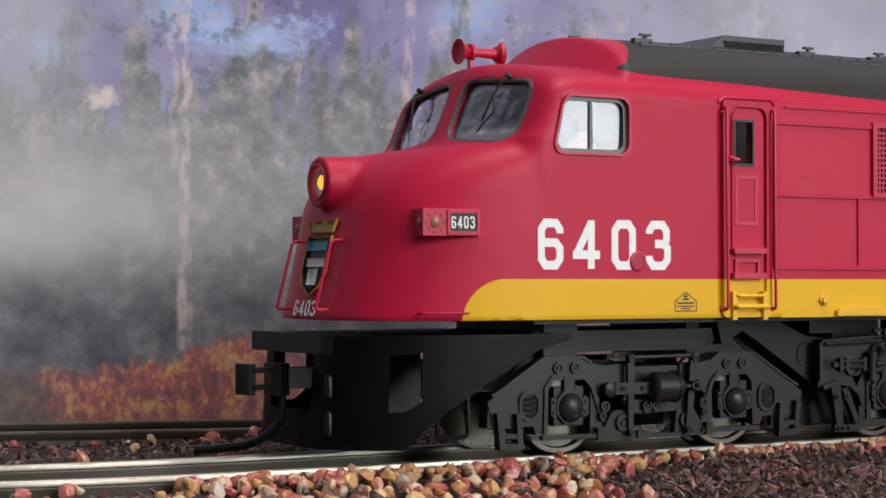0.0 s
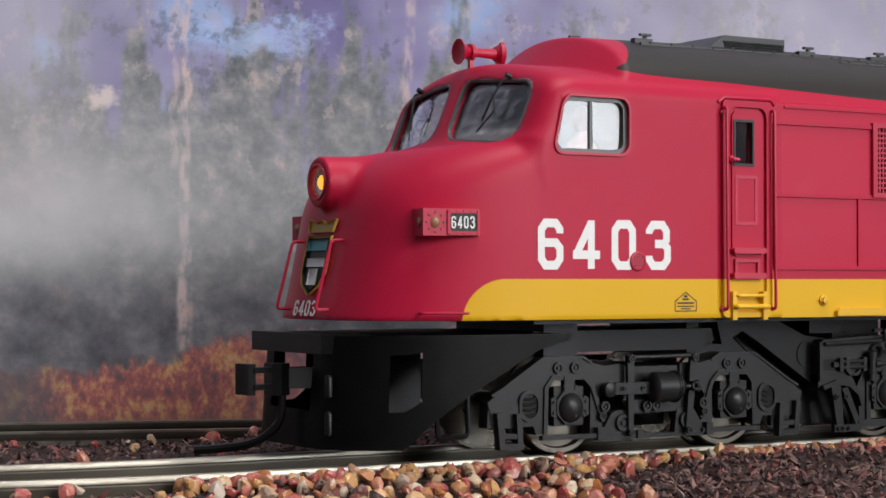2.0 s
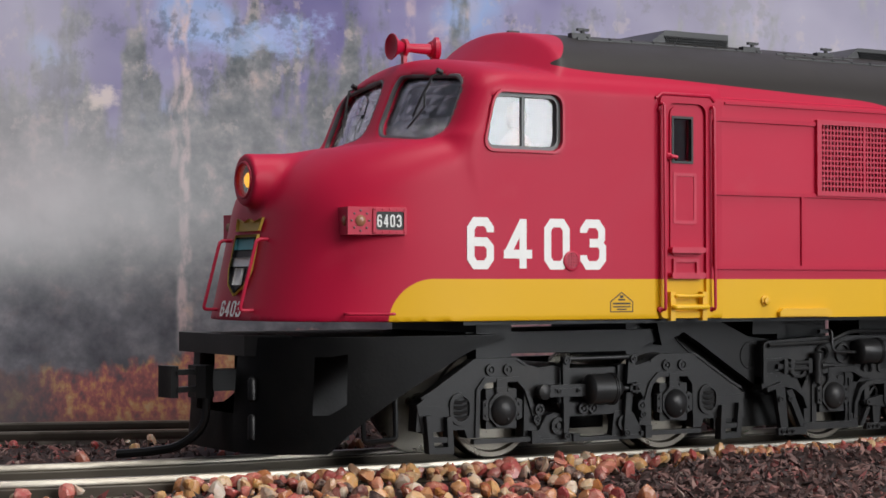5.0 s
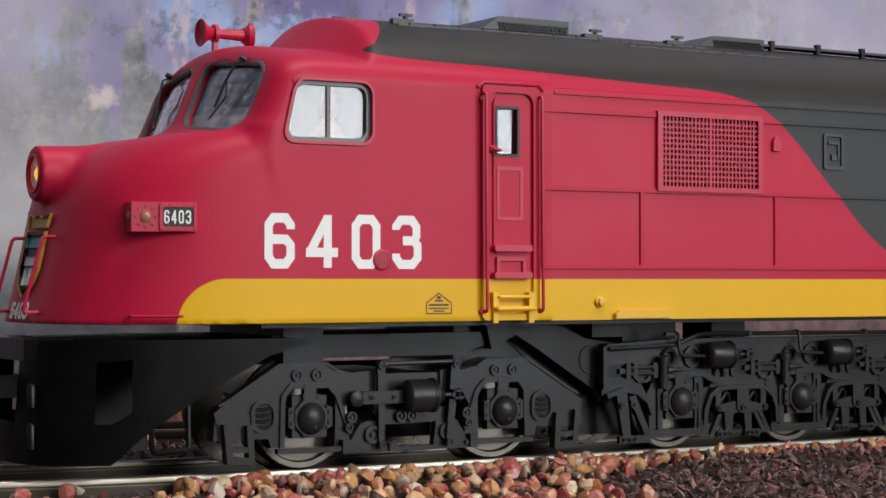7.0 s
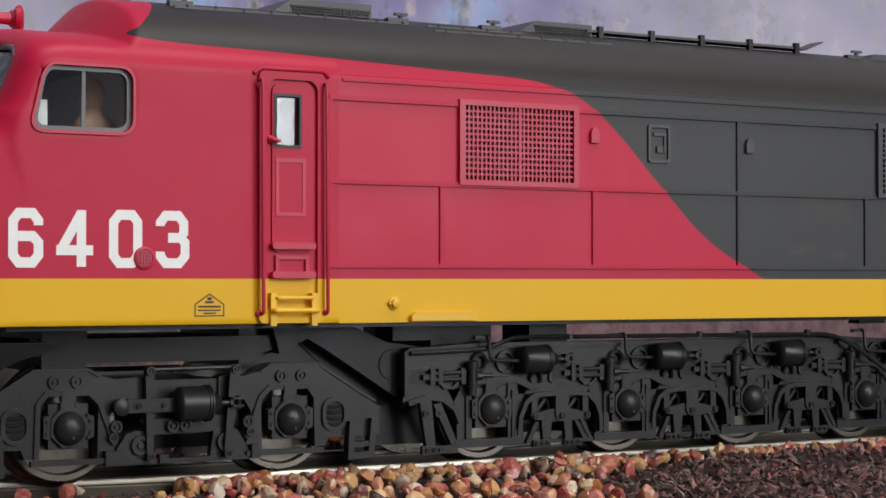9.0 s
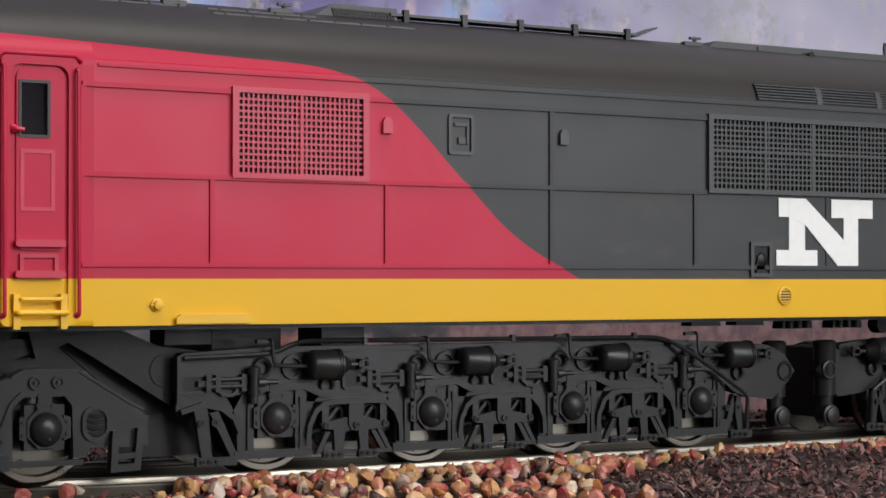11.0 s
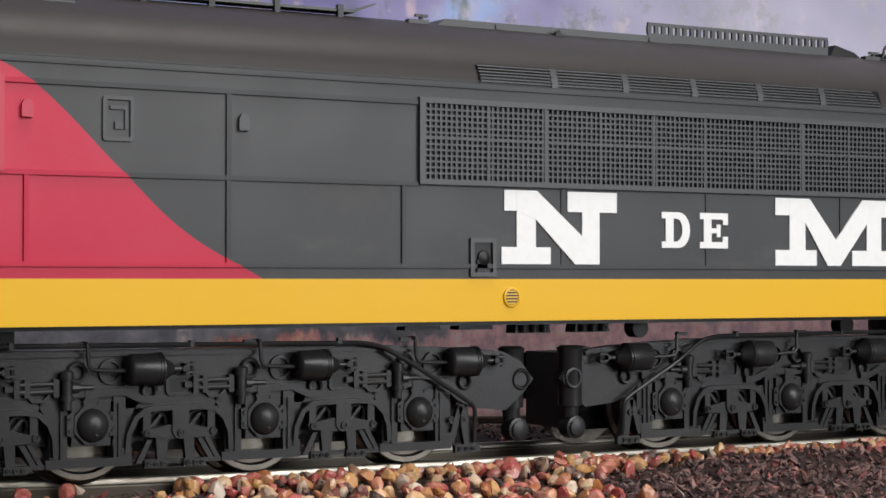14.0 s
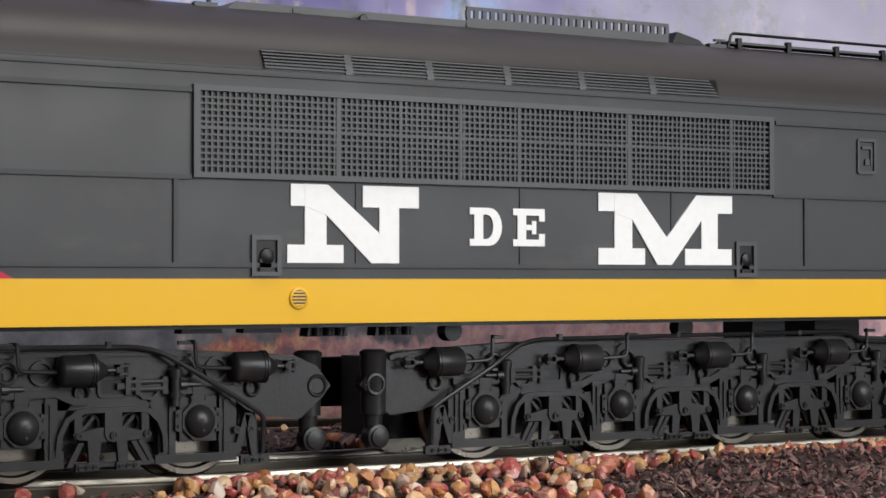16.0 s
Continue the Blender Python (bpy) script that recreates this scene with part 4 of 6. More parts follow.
    for x0, x1, z0, z1 in ((166.4, 169.0, 18.55, 18.75), (166.4, 169.0, 18.2, 18.35), (167.0, 168.4, 17.9, 18.05), (167.2, 168.2, 19.0, 19.2), (167.45, 167.95, 19.3, 19.6)):
        bm = bmesh.new()
        box(bm, x0, x1, y - 0.03, y + 0.02, z0, z1)
        part("bar", bm, M_INK, pl)
    bm = bmesh.new()
    lathe(bm, (190.0, y + 0.02, 18.85), (0, -1, 0), [(0, 0.7), (0.25, 0.7), (0.3, 0.5), (0.7, 0.45), (0.75, 0.2)], 14)
    box(bm, 189.2, 190.8, y - 0.5, y - 0.25, 18.75, 18.95)
    part("drain_valve", bm, M_YELLOW, loco, "yellow drain valve")
    bm = bmesh.new()
    prism(bm, [(192.0, 16.95), (200.7, 16.95), (200.7, 17.5), (200.2, 17.9), (192.5, 17.9), (192.0, 17.5)], y - 0.7, y + 0.02)
    part("jacking_pad", bm, M_YELLOW, loco, "yellow jacking pad", bevel=0.15)


def cab_door():
    y = -SIDE
    bm = bmesh.new()
    ring(bm, round_rect(173.3, 181.2, 16.9, 43.0, 0.6), round_rect(174.2, 180.3, 17.6, 42.2, 1.2), y - 0.45, y + 0.02)
    door = part("cab_door", bm, M_LIVERY, loco, "red cab door with steps and handrails", bevel=0.12)
    bm = bmesh.new()
    ring(bm, round_rect(174.9, 179.9, 24.2, 41.8, 0.9), round_rect(175.25, 178.25, 35.25, 40.55, 0.15), y - 0.25, y + 0.02)
    part("leaf", bm, M_LIVERY, door, bevel=0.05)
    bm = bmesh.new()
    ring(bm, [(175.1, 35.1), (178.4, 35.1), (178.4, 40.7), (175.1, 40.7)], [(175.4, 35.4), (178.1, 35.4), (178.1, 40.4), (175.4, 40.4)], y - 0.36, y + 0.3)
    wf = part("door_window", bm, M_INK, door, "small upright door window")
    bm = bmesh.new()
    ring(bm, round_rect(175.3, 178.9, 28.0, 34.0, 0.15), round_rect(175.7, 178.5, 28.4, 33.6, 0.15), y - 0.34, y - 0.1)
    part("inset_panel", bm, M_RED, door, bevel=0.05)
    bm = bmesh.new()
    box(bm, 175.3, 178.2, y + 0.3, y + 0.5, 35.3, 40.5)
    g = part("door_glass", bm, M_GLASS, door)
    g.visible_shadow = False
    for z in (24.9, 21.9):
        bm = bmesh.new()
        prism(bm, round_rect(174.7, 179.9, z - 0.35, z + 0.35, 0.3), y - 0.95, y)
        part("step", bm, M_RED, door, bevel=0.06)
    bm = bmesh.new()
    ring(bm, [(175.3, 22.1), (179.3, 22.1), (179.3, 23.9), (175.3, 23.9)], [(175.7, 22.1), (178.9, 22.1), (178.9, 23.5), (175.7, 23.5)], y - 0.35, y + 0.02)
    part("step_surround", bm, M_RED, door, bevel=0.05)
    # yellow folding step at the sill
    bm = bmesh.new()
    pipe(bm, bend([(175.2, y - 0.2, 19.6), (175.2, y - 1.2, 19.5), (179.4, y - 1.2, 19.5), (179.4, y - 0.2, 19.6)], 0.3), 0.2)
    pipe(bm, bend([(174.8, y - 0.2, 18.2), (174.8, y - 1.5, 18.2), (179.9, y - 1.5, 18.2), (179.9, y - 0.2, 18.2)], 0.3), 0.28)
    box(bm, 174.5, 175.2, y - 0.9, y, 16.6, 20.0)
    box(bm, 179.4, 180.1, y - 0.9, y, 16.6, 20.0)
    part("sill_step", bm, M_YELLOW, door, "yellow sill step", bevel=0.08)
    for x, zt in ((173.4, 42.0), (181.1, 41.9)):
        bm = bmesh.new()
        pipe(bm, bend([(x, y, zt), (x, y - 1.1, zt), (x + 0.15, y - 1.1, 17.9), (x + 0.15, y, 17.9)], 0.4), 0.2)
        for z in (41.4, 17.9):
            lathe(bm, (x, y, z), (0, -1, 0), [(0, 0.4), (0.4, 0.4), (0.5, 0.2)], 10)
        part("handrail", bm, M_RED, door, "red wire handrail")
    bm = bmesh.new()
    pipe(bm, bend([(174.6, y, 35.9), (174.6, y - 0.9, 35.9), (175.5, y - 0.95, 35.8)], 0.2), 0.22)
    lathe(bm, (174.6, y, 35.9), (0, -1, 0), [(0, 0.45), (0.6, 0.4), (0.8, 0.2)], 12)
    part("handle", bm, M_RED, door)
    # rain strip over the door
    bm = bmesh.new()
    pipe(bm, [(172.8, y - 0.15, 42.7), (173.6, y - 0.3, 43.25), (181.0, y - 0.3, 43.25), (181.8, y - 0.15, 42.7)], 0.22)
    part("rain_strip", bm, M_RED, door)


def nose_details():
    DRAWN[0] = False
    # headlight
    c = (MID, 32.7)
    bm = bmesh.new()
    lathe(bm, (124.1, *c), (-1, 0, 0), [(0, 0.4), (0.9, 1.2), (1.6, 1.85), (1.6, 1.75), (1.2, 1.2), (0.8, 0.3)], 24)
    hl = part("headlight", bm, M_CHROME, loco, "round headlight with an amber bulb")
    bm = bmesh.new()
    lathe(bm, (123.0, *c), (-1, 0, 0), [(0, 0.5), (0.3, 0.9), (0.7, 0.85), (0.95, 0.5), (1.02, 0.2)], 20)
    part("bulb", bm, M_BULB, hl, "amber glowing bulb")
    bm = bmesh.new()
    lathe(bm, (121.93, *c), (-1, 0, 0), [(0, 1.88), (0.12, 1.88)], 24)
    part("lens", bm, M_SCREEN, hl).visible_shadow = False
    bm = bmesh.new()
    pipe(bm, [(121.75, MID + 2.0 * math.cos(a), 32.7 + 2.0 * math.sin(a)) for a in (2 * math.pi * i / 32 for i in range(33))], 0.2)
    part("bezel", bm, M_RED, hl)
    # number boxes, both sides of the nose
    for s in (-1, 1):
        def place(p, s=s):
            q = Matrix.Rotation(s * radians(9.0), 4, "Z") @ Vector((p.x * 0.93, p.y, p.z))
            return Vector((130.0, MID + s * 15.6, 27.75)) + q

        def put(bm):
            for v in bm.verts:
                v.co = place(v.co)
            return bm
        bm = bmesh.new()
        box(bm, -3.6, 3.6, -2.6, 1.2, -1.5, 1.5) if s > 0 else box(bm, -3.6, 3.6, -1.2, 2.6, -1.5, 1.5)
        nb = part("number_box", put(bm), M_RED, loco, "red number box with class lamps", bevel=0.12)
        bm = bmesh.new()
        box(bm, -0.3, 3.3, s * 1.1, s * 1.26, -1.1, 1.1)
        part("number_board", put(bm), M_INK, nb, "black number board")
        bm = bmesh.new()
        ring(bm, round_rect(-0.55, 3.6, -1.42, 1.42, 0.2), round_rect(-0.2, 3.25, -1.0, 1.0, 0.25), s * 1.1, s * 1.4)
        part("board_frame", put(bm), M_RED, nb)
        bm = bmesh.new()
        lathe(bm, (-2.05, s * 1.1, 0), (0, s, 0), [(0, 0.62), (0.2, 0.62), (0.3, 0.45), (0.35, 0.2)], 16)
        part("class_lamp", put(bm), M_AMBER, nb, "round amber class lamp")
        for a in range(8):
            bm = bmesh.new()
            lathe(bm, (-2.05 + 1.08 * math.cos(a * 0.785), s * 1.15, 1.08 * math.sin(a * 0.785)), (0, s, 0), [(0, 0.12), (0.16, 0.12), (0.2, 0.05)], 6)
            part("rivet", put(bm), M_GASKET, nb)
        for i in range(5):
            for z in (-1.22, 1.22):
                bm = bmesh.new()
                lathe(bm, (-0.3 + i * 0.9, s * 1.35, z), (0, s, 0), [(0, 0.1), (0.14, 0.1), (0.17, 0.05)], 6)
                part("rivet", put(bm), M_RED, nb)
        bm = bmesh.new()
        lathe(bm, (-3.55, 0, 0), (-1, 0, 0), [(0, 0.55), (0.15, 0.55), (0.3, 0.3)], 14)
        part("marker_lamp", put(bm), M_AMBER, nb, "small amber marker lamp")
        if s < 0:
            for i, ch in enumerate("6403"):
                figure(ch, -0.02 + 0.8 * i, -0.68, 0.58, 1.36, 0.17, -1.29, -1.2, M_WHITE, nb, place=place)
    # two tall grab irons on the front
    for s in (-1, 1):
        y = MID + 0.3 + s * 5.0
        bm = bmesh.new()
        pipe(bm, bend([(123.8, y, 25.9), (121.2, y, 25.9), (119.1, y, 18.0), (121.8, y, 18.0)], 0.5), 0.2)
        part("grab_iron", bm, M_RED, loco, "tall red wire grab iron on the nose")
    bm = bmesh.new()
    pipe(bm, bend([(127.0, -14.2, 17.7), (126.6, -15.4, 17.7), (131.2, -17.8, 17.7), (131.4, -16.8, 17.7)], 0.3), 0.16)
    part("grab_iron", bm, M_RED, loco, "red wire grab iron by the sill")
    # crest: winged top, shield in bands
    def crest(name, pts, material, off, parent, label=""):
        bm = bmesh.new()
        a = [bm.verts.new(crest_at(y, z, off)) for y, z in pts]
        b = [bm.verts.new(crest_at(y, z, 0.5)) for y, z in pts]
        bm.faces.new(a)
        for i in range(len(pts)):
            j = (i + 1) % len(pts)
            bm.faces.new((a[j], a[i], b[i], b[j]))
        return part(name, bm, material, parent, label)

    def crest_at(y, z, off):
        lo, hi = 112.0, 134.0
        for _ in range(24):
            mid = (lo + hi) / 2
            if hull(np.array(mid), np.array(y + MID), np.array(z)) < 0:
                hi = mid
            else:
                lo = mid
        return (hi - off, y + MID, z)
    shield = [(-2.6, 26.2), (2.6, 26.2), (2.6, 22.4), (1.9, 21.0), (0, 19.9), (-1.9, 21.0), (-2.6, 22.4)]
    cr = crest("crest", [(p * 1.12, 23.2 + (q - 23.2) * 1.1) for p, q in shield], M_GOLD, 0.10, loco, "printed shield crest with gold wings")
    crest("field", shield, M_INK, 0.13, cr)
    crest("wings", [(-3.0, 26.9), (3.0, 26.9), (3.4, 28.4), (1.2, 27.9), (0, 28.3), (-1.2, 27.9), (-3.4, 28.4)], M_GOLD, 0.16, cr)
    crest("band", [(-2.4, 24.8), (2.4, 24.8), (2.4, 26.0), (-2.4, 26.0)], M_TEAL, 0.16, cr)
    crest("band", [(-2.6, 22.9), (2.6, 22.9), (2.6, 23.9), (-2.6, 23.9)], M_WHITE, 0.16, cr)
    crest("band", [(-0.9, 20.8), (0.9, 20.8), (0.9, 22.7), (-0.9, 22.7)], M_WHITE, 0.16, cr)
    for i, ch in enumerate("6403"):
        y0 = 3.4 - 1.5 * i
        figure(ch, 0, 0, 1.15, 1.75, 0.27, -0.02, 0.05, M_WHITE, loco, name="nose_numeral",
               place=lambda p, y0=y0: Vector(crest_at(y0 - p.x, 17.25 + p.z, 0.16 - p.y)))
    DRAWN[0] = True


def horn():
    DRAWN[0] = False
    y = 1.0
    bm = bmesh.new()
    lathe(bm, (141.1, y, 49.15), (1, 0, 0), [(0.5, 0.5), (0.25, 1.2), (0, 1.55), (0.1, 1.6), (0.7, 1.0), (1.4, 0.66), (2.4, 0.52), (5.2, 0.66), (5.3, 0.9), (6.2, 0.9)], 22)
    h = part("air_horn", bm, M_RED, loco, "red air horn on the cab roof")
    bm = bmesh.new()
    lathe(bm, (147.0, y, 49.2), (0.9, -0.35, 0), [(-0.3, 0.9), (0.1, 1.45), (0.55, 1.45), (0.8, 0.9)], 20)
    part("rear_bell", bm, M_RED, h)
    for x in (142.9, 146.9):
        bm = bmesh.new()
        box(bm, x - 0.25, x + 0.25, y - 0.3, y + 0.3, 47.0, 49.0)
        lathe(bm, (x, y, 49.15), (1, 0, 0), [(-0.22, 1.05), (0.22, 1.05)], 14)
        part("stand", bm, M_RED, h)
    DRAWN[0] = True


def roof_z(y):
    return 43.0 + 8.8 * math.sqrt(max(0.0, 1 - (y / 18.8) ** 2))


def roof_details():
    # raised roof walk hatches with mesh sides
    for x0, x1, peak in ((180.5, 194.3, 52.5), (214.0, 226.0, 52.3)):
        bm = bmesh.new()
        pts = [(x0, 50.2), (x0 + 3.5, peak), (x1, peak), (x1, 50.2)]
        prism(bm, pts, -8.2, 8.2)
        hx = part("roof_hatch", bm, M_DARK, loco, "dark wedge-fronted roof hatch with mesh sides", bevel=0.15)
        bm = bmesh.new()
        for i in range(30):
            xx = x0 + 3.2 + i * 0.36
            if xx + 0.7 < x1:
                prism(bm, [(xx, 50.6), (xx + 0.14, 50.6), (xx + 0.84, 51.8), (xx + 0.7, 51.8)], -8.35, -8.2)
                prism(bm, [(xx + 0.7, 50.6), (xx + 0.84, 50.6), (xx + 0.14, 51.8), (xx, 51.8)], -8.35, -8.2)
        part("mesh_side", bm, M_BLACK, hx)
    # lifting eyes
    for x, y in ((169.9, -9.2), (197.5, -9.0), (210.6, -8.8), (270.2, -8.4), (343.0, -8.4), (167.5, 4)):
        z = roof_z(y)
        bm = bmesh.new()
        box(bm, x - 1.6, x + 1.2, y - 0.5, y + 0.5, z - 0.3, z + 0.35)
        rod(bm, (x + 0.3, y, z), (x + 0.3, y, z + 1.0), 0.3)
        box(bm, x - 0.5, x + 1.2, y - 0.25, y + 0.25, z + 0.7, z + 1.0)
        part("lifting_eye", bm, M_DARK, loco, bevel=0.08)
    # seams with rivets along the roof edge
    for x0, x1, y in ((168.5, 198.0, -10.6), (200.5, 214.0, -10.8), (200.5, 226.0, -12.6), (168.5, 262, 10)):
        z = roof_z(y)
        bm = bmesh.new()
        box(bm, x0, x1, y - 0.15, y + 0.15, z - 0.2, z + 0.12)
        sm = part("roof_seam", bm, M_DARK, loco)
        k = 0
        x = x0 + 1.5
        while x < x1 - 0.5:
            bm = bmesh.new()
            lathe(bm, (x, y, z), (0, -0.4, 1), [(0, 0.2), (0.28, 0.18), (0.34, 0.08)], 7)
            part("rivet", bm, M_DARK, sm)
            x += 3.4
    # long roof walks on posts
    for x0, x1, y in ((225.0, 261.5, -7.2), (344.5, 400.0, -7.2)):
        z = roof_z(y)
        bm = bmesh.new()
        box(bm, x0, x1, y - 1.4, y + 1.4, z + 0.3, z + 0.6)
        if x1 < 300:
            prism(bm, [(x1 - 0.1, z + 0.3), (x1 + 2.8, z + 1.4), (x1 + 2.8, z + 1.6), (x1 - 0.1, z + 0.6)], y - 1.4, y + 1.4)
        rw = part("roof_walk", bm, M_DARK, loco, "dark roof walk on short posts", bevel=0.06)
        n = int((x1 - x0) / 9)
        for i in range(n + 1):
            x = x0 + 2 + i * (x1 - x0 - 4) / n
            bm = bmesh.new()
            box(bm, x - 0.35, x + 0.35, y - 1.7, y - 1.0, z - 0.6, z + 1.05)
            part("post", bm, M_BLACK, rw, bevel=0.08)
        if x0 > 300:
            bm = bmesh.new()
            pipe(bm, bend([(x0, y - 1.6, z - 0.4), (x0 + 0.6, y - 1.6, z + 1.6), (x1, y - 1.6, z + 1.6)], 0.5), 0.2)
            part("hand_rail", bm, M_BLACK, rw)
    # long radiator box with a slotted rail
    bm = bmesh.new()
    prism(bm, [(271.0, 49.6), (273.6, 51.55), (308.0, 51.55), (308.0, 49.6)], -8.9, 8.9)
    rb = part("radiator_box", bm, M_DARK, loco, "long low dark roof box", bevel=0.12)
    bm = bmesh.new()
    lathe(bm, (289.4, -9.0, 50.4), (0, -1, 0.1), [(-0.3, 0.55), (0.6, 0.55), (0.9, 0.7), (1.1, 0.5)], 14)
    part("drain_stud", bm, M_BLACK, rb)
    for x, z in ((281.2, 51.0), (304.5, 51.0)):
        bm = bmesh.new()
        box(bm, x - 0.5, x + 0.5, -9.1, -8.8, z - 0.25, z + 0.25)
        part("clip", bm, M_DARK, rb)
    bm = bmesh.new()
    box(bm, 304.9, 335.6, -7.6, 7.6, 49.6, 51.7)
    sr = part("slotted_screen", bm, M_DARK, loco, "roof box with a slotted upright screen")
    for z0, z1 in ((51.7, 52.05), (53.0, 53.4)):
        bm = bmesh.new()
        box(bm, 304.9, 335.6, -7.6, -7.2, z0, z1)
        part("screen_rail", bm, M_DARK, sr)
    n = 26
    for i in range(n + 1):
        x = 305.1 + i * 30.3 / n
        bm = bmesh.new()
        box(bm, x - 0.3, x + 0.3, -7.6, -7.2, 52.05, 53.0)
        part("slat", bm, M_DARK, sr)
    bm = bmesh.new()
    prism(bm, [(336.0, 50.0), (337.5, 52.6), (341.0, 51.8), (344.0, 50.0)], -7, 7)
    part("roof_hatch", bm, M_BLACK, loco, "black peaked roof hatch", bevel=0.15)
    # louvres on the roof curve, over a black sheet for the shade between slats
    SHIFT[0] = 0.1
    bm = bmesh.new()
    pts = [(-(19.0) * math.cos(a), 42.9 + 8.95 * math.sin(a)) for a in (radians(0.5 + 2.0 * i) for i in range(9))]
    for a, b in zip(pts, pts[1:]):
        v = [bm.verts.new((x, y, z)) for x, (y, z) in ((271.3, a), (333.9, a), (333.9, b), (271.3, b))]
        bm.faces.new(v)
    lv = part("roof_louvre", bm, M_PILOT, loco, "row of slats over a black shade sheet at the roof edge")
    for i in range(7):
        a = radians(1.2 + 2.3 * i)
        y, z = -19.1 * math.cos(a), 42.9 + 9.05 * math.sin(a)
        bm = bmesh.new()
        box(bm, 271.4 - 0.05 * i, 333.8 - 0.2 * i, y - 0.16, y + 0.3, z - 0.075, z + 0.075)
        part("slat", bm, M_DARK, lv, bevel=0.03)
    for x in (281.7, 292.1, 302.6, 313.1, 323.6):
        bm = bmesh.new()
        for t0, t1 in ((0, 4), (4, 8), (8, 12), (12, 15.5)):
            (ya, za), (yb, zb) = [(-19.3 * math.cos(radians(t)), 42.9 + 9.25 * math.sin(radians(t))) for t in (t0, t1)]
            vs = [bm.verts.new(p) for p in ((x - 0.45, ya, za), (x + 0.45, ya, za), (x + 0.25, yb, zb), (x - 0.65, yb, zb), (x - 0.45, ya + 0.5, za), (x + 0.45, ya + 0.5, za), (x + 0.25, yb + 0.5, zb), (x - 0.65, yb + 0.5, zb))]
            for f in ((0, 1, 2, 3), (7, 6, 5, 4), (0, 4, 5, 1), (1, 5, 6, 2), (2, 6, 7, 3), (3, 7, 4, 0)):
                bm.faces.new([vs[k] for k in f])
        part("strap", bm, M_DARK, lv)


# ---- running gear ----
def wheelset(x, r, parent, key):
    """Two steel wheels with flanges on an axle, turning on its own centre."""
    x = x * X_SCALE + SHIFT[0]
    bm = bmesh.new()
    for s in (-1, 1):
        lathe(bm, (x, s * 7.2, r + RAIL_TOP), (0, s, 0), [(0, r + 0.65), (0.6, r + 0.6), (0.9, r + 0.05), (2.6, r - 0.06), (2.75, r - 0.2), (2.75, r - 0.75), (2.2, r - 0.95), (2.2, 2.2), (2.9, 1.9), (2.9, 0.9)], 40)
    rod(bm, (x, -9.9, r + RAIL_TOP), (x, 9.9, r + RAIL_TOP), 0.9)
    w = part("wheelset", bm, M_STEEL, parent, "bright steel wheels on an axle", smooth=30, origin=(x, 0, r + RAIL_TOP))
    TURNING.append((w, r))
    return w


TURNING = []


def journal(x, z, y, parent):
    """Axle box: back plate with ears, octagonal bolted rim and domed cap."""
    bm = bmesh.new()
    box(bm, x - 2.15, x + 2.15, y - 0.1, y + 1.2, z - 2.2, z + 2.35)
    for d in (-1, 1):
        prism(bm, [(x + d * a, z + b) for a, b in ((2.0, 1.3), (2.75, 1.0), (2.75, -1.0), (2.0, -1.3))], y - 0.45, y + 0.4)
    prism(bm, [(x + 2.15 * math.cos(a), z + 2.15 * math.sin(a)) for a in (math.pi * (2 * i + 1) / 8 for i in range(8))], y - 0.6, y)
    box(bm, x - 0.75, x + 0.75, y - 0.35, y + 0.5, z + 2.0, z + 3.5)
    box(bm, x - 1.0, x + 1.0, y - 0.5, y + 0.3, z + 1.9, z + 2.5)
    jb = part("axle_box", bm, M_TRUCK, parent, bevel=0.12)
    bm = bmesh.new()
    lathe(bm, (x, y - 0.55, z - 0.1), (0, -1, 0), [(0, 1.75), (0.2, 1.72), (0.45, 1.6), (0.75, 1.35), (1.0, 1.0), (1.15, 0.6), (1.2, 0.2)], 26)
    lathe(bm, (x + 0.1, y - 1.35, z - 1.0), (0, -1, 0), [(0, 0.2), (0.3, 0.16)], 8)
    part("cap", bm, M_TRUCK, jb, smooth=60)
    bm = bmesh.new()
    for dx, dz in ((-2.35, 0.6), (-2.35, -0.6), (2.35, 0.6), (2.35, -0.6), (-0.8, 2.2), (0.8, 2.2)):
        lathe(bm, (x + dx, y - 0.45, z + dz), (0, -1, 0), [(0, 0.22), (0.2, 0.22)], 6)
    part("bolts", bm, M_TRUCK, jb)


def bolt(bm, x, z, y, r, h=0.3):
    lathe(bm, (x, y, z), (0, -1, 0), [(0, r), (h, r), (h, r * 0.62), (h * 0.4, r * 0.6), (h * 0.4, r * 0.3), (h * 1.1, r * 0.3)], 14)


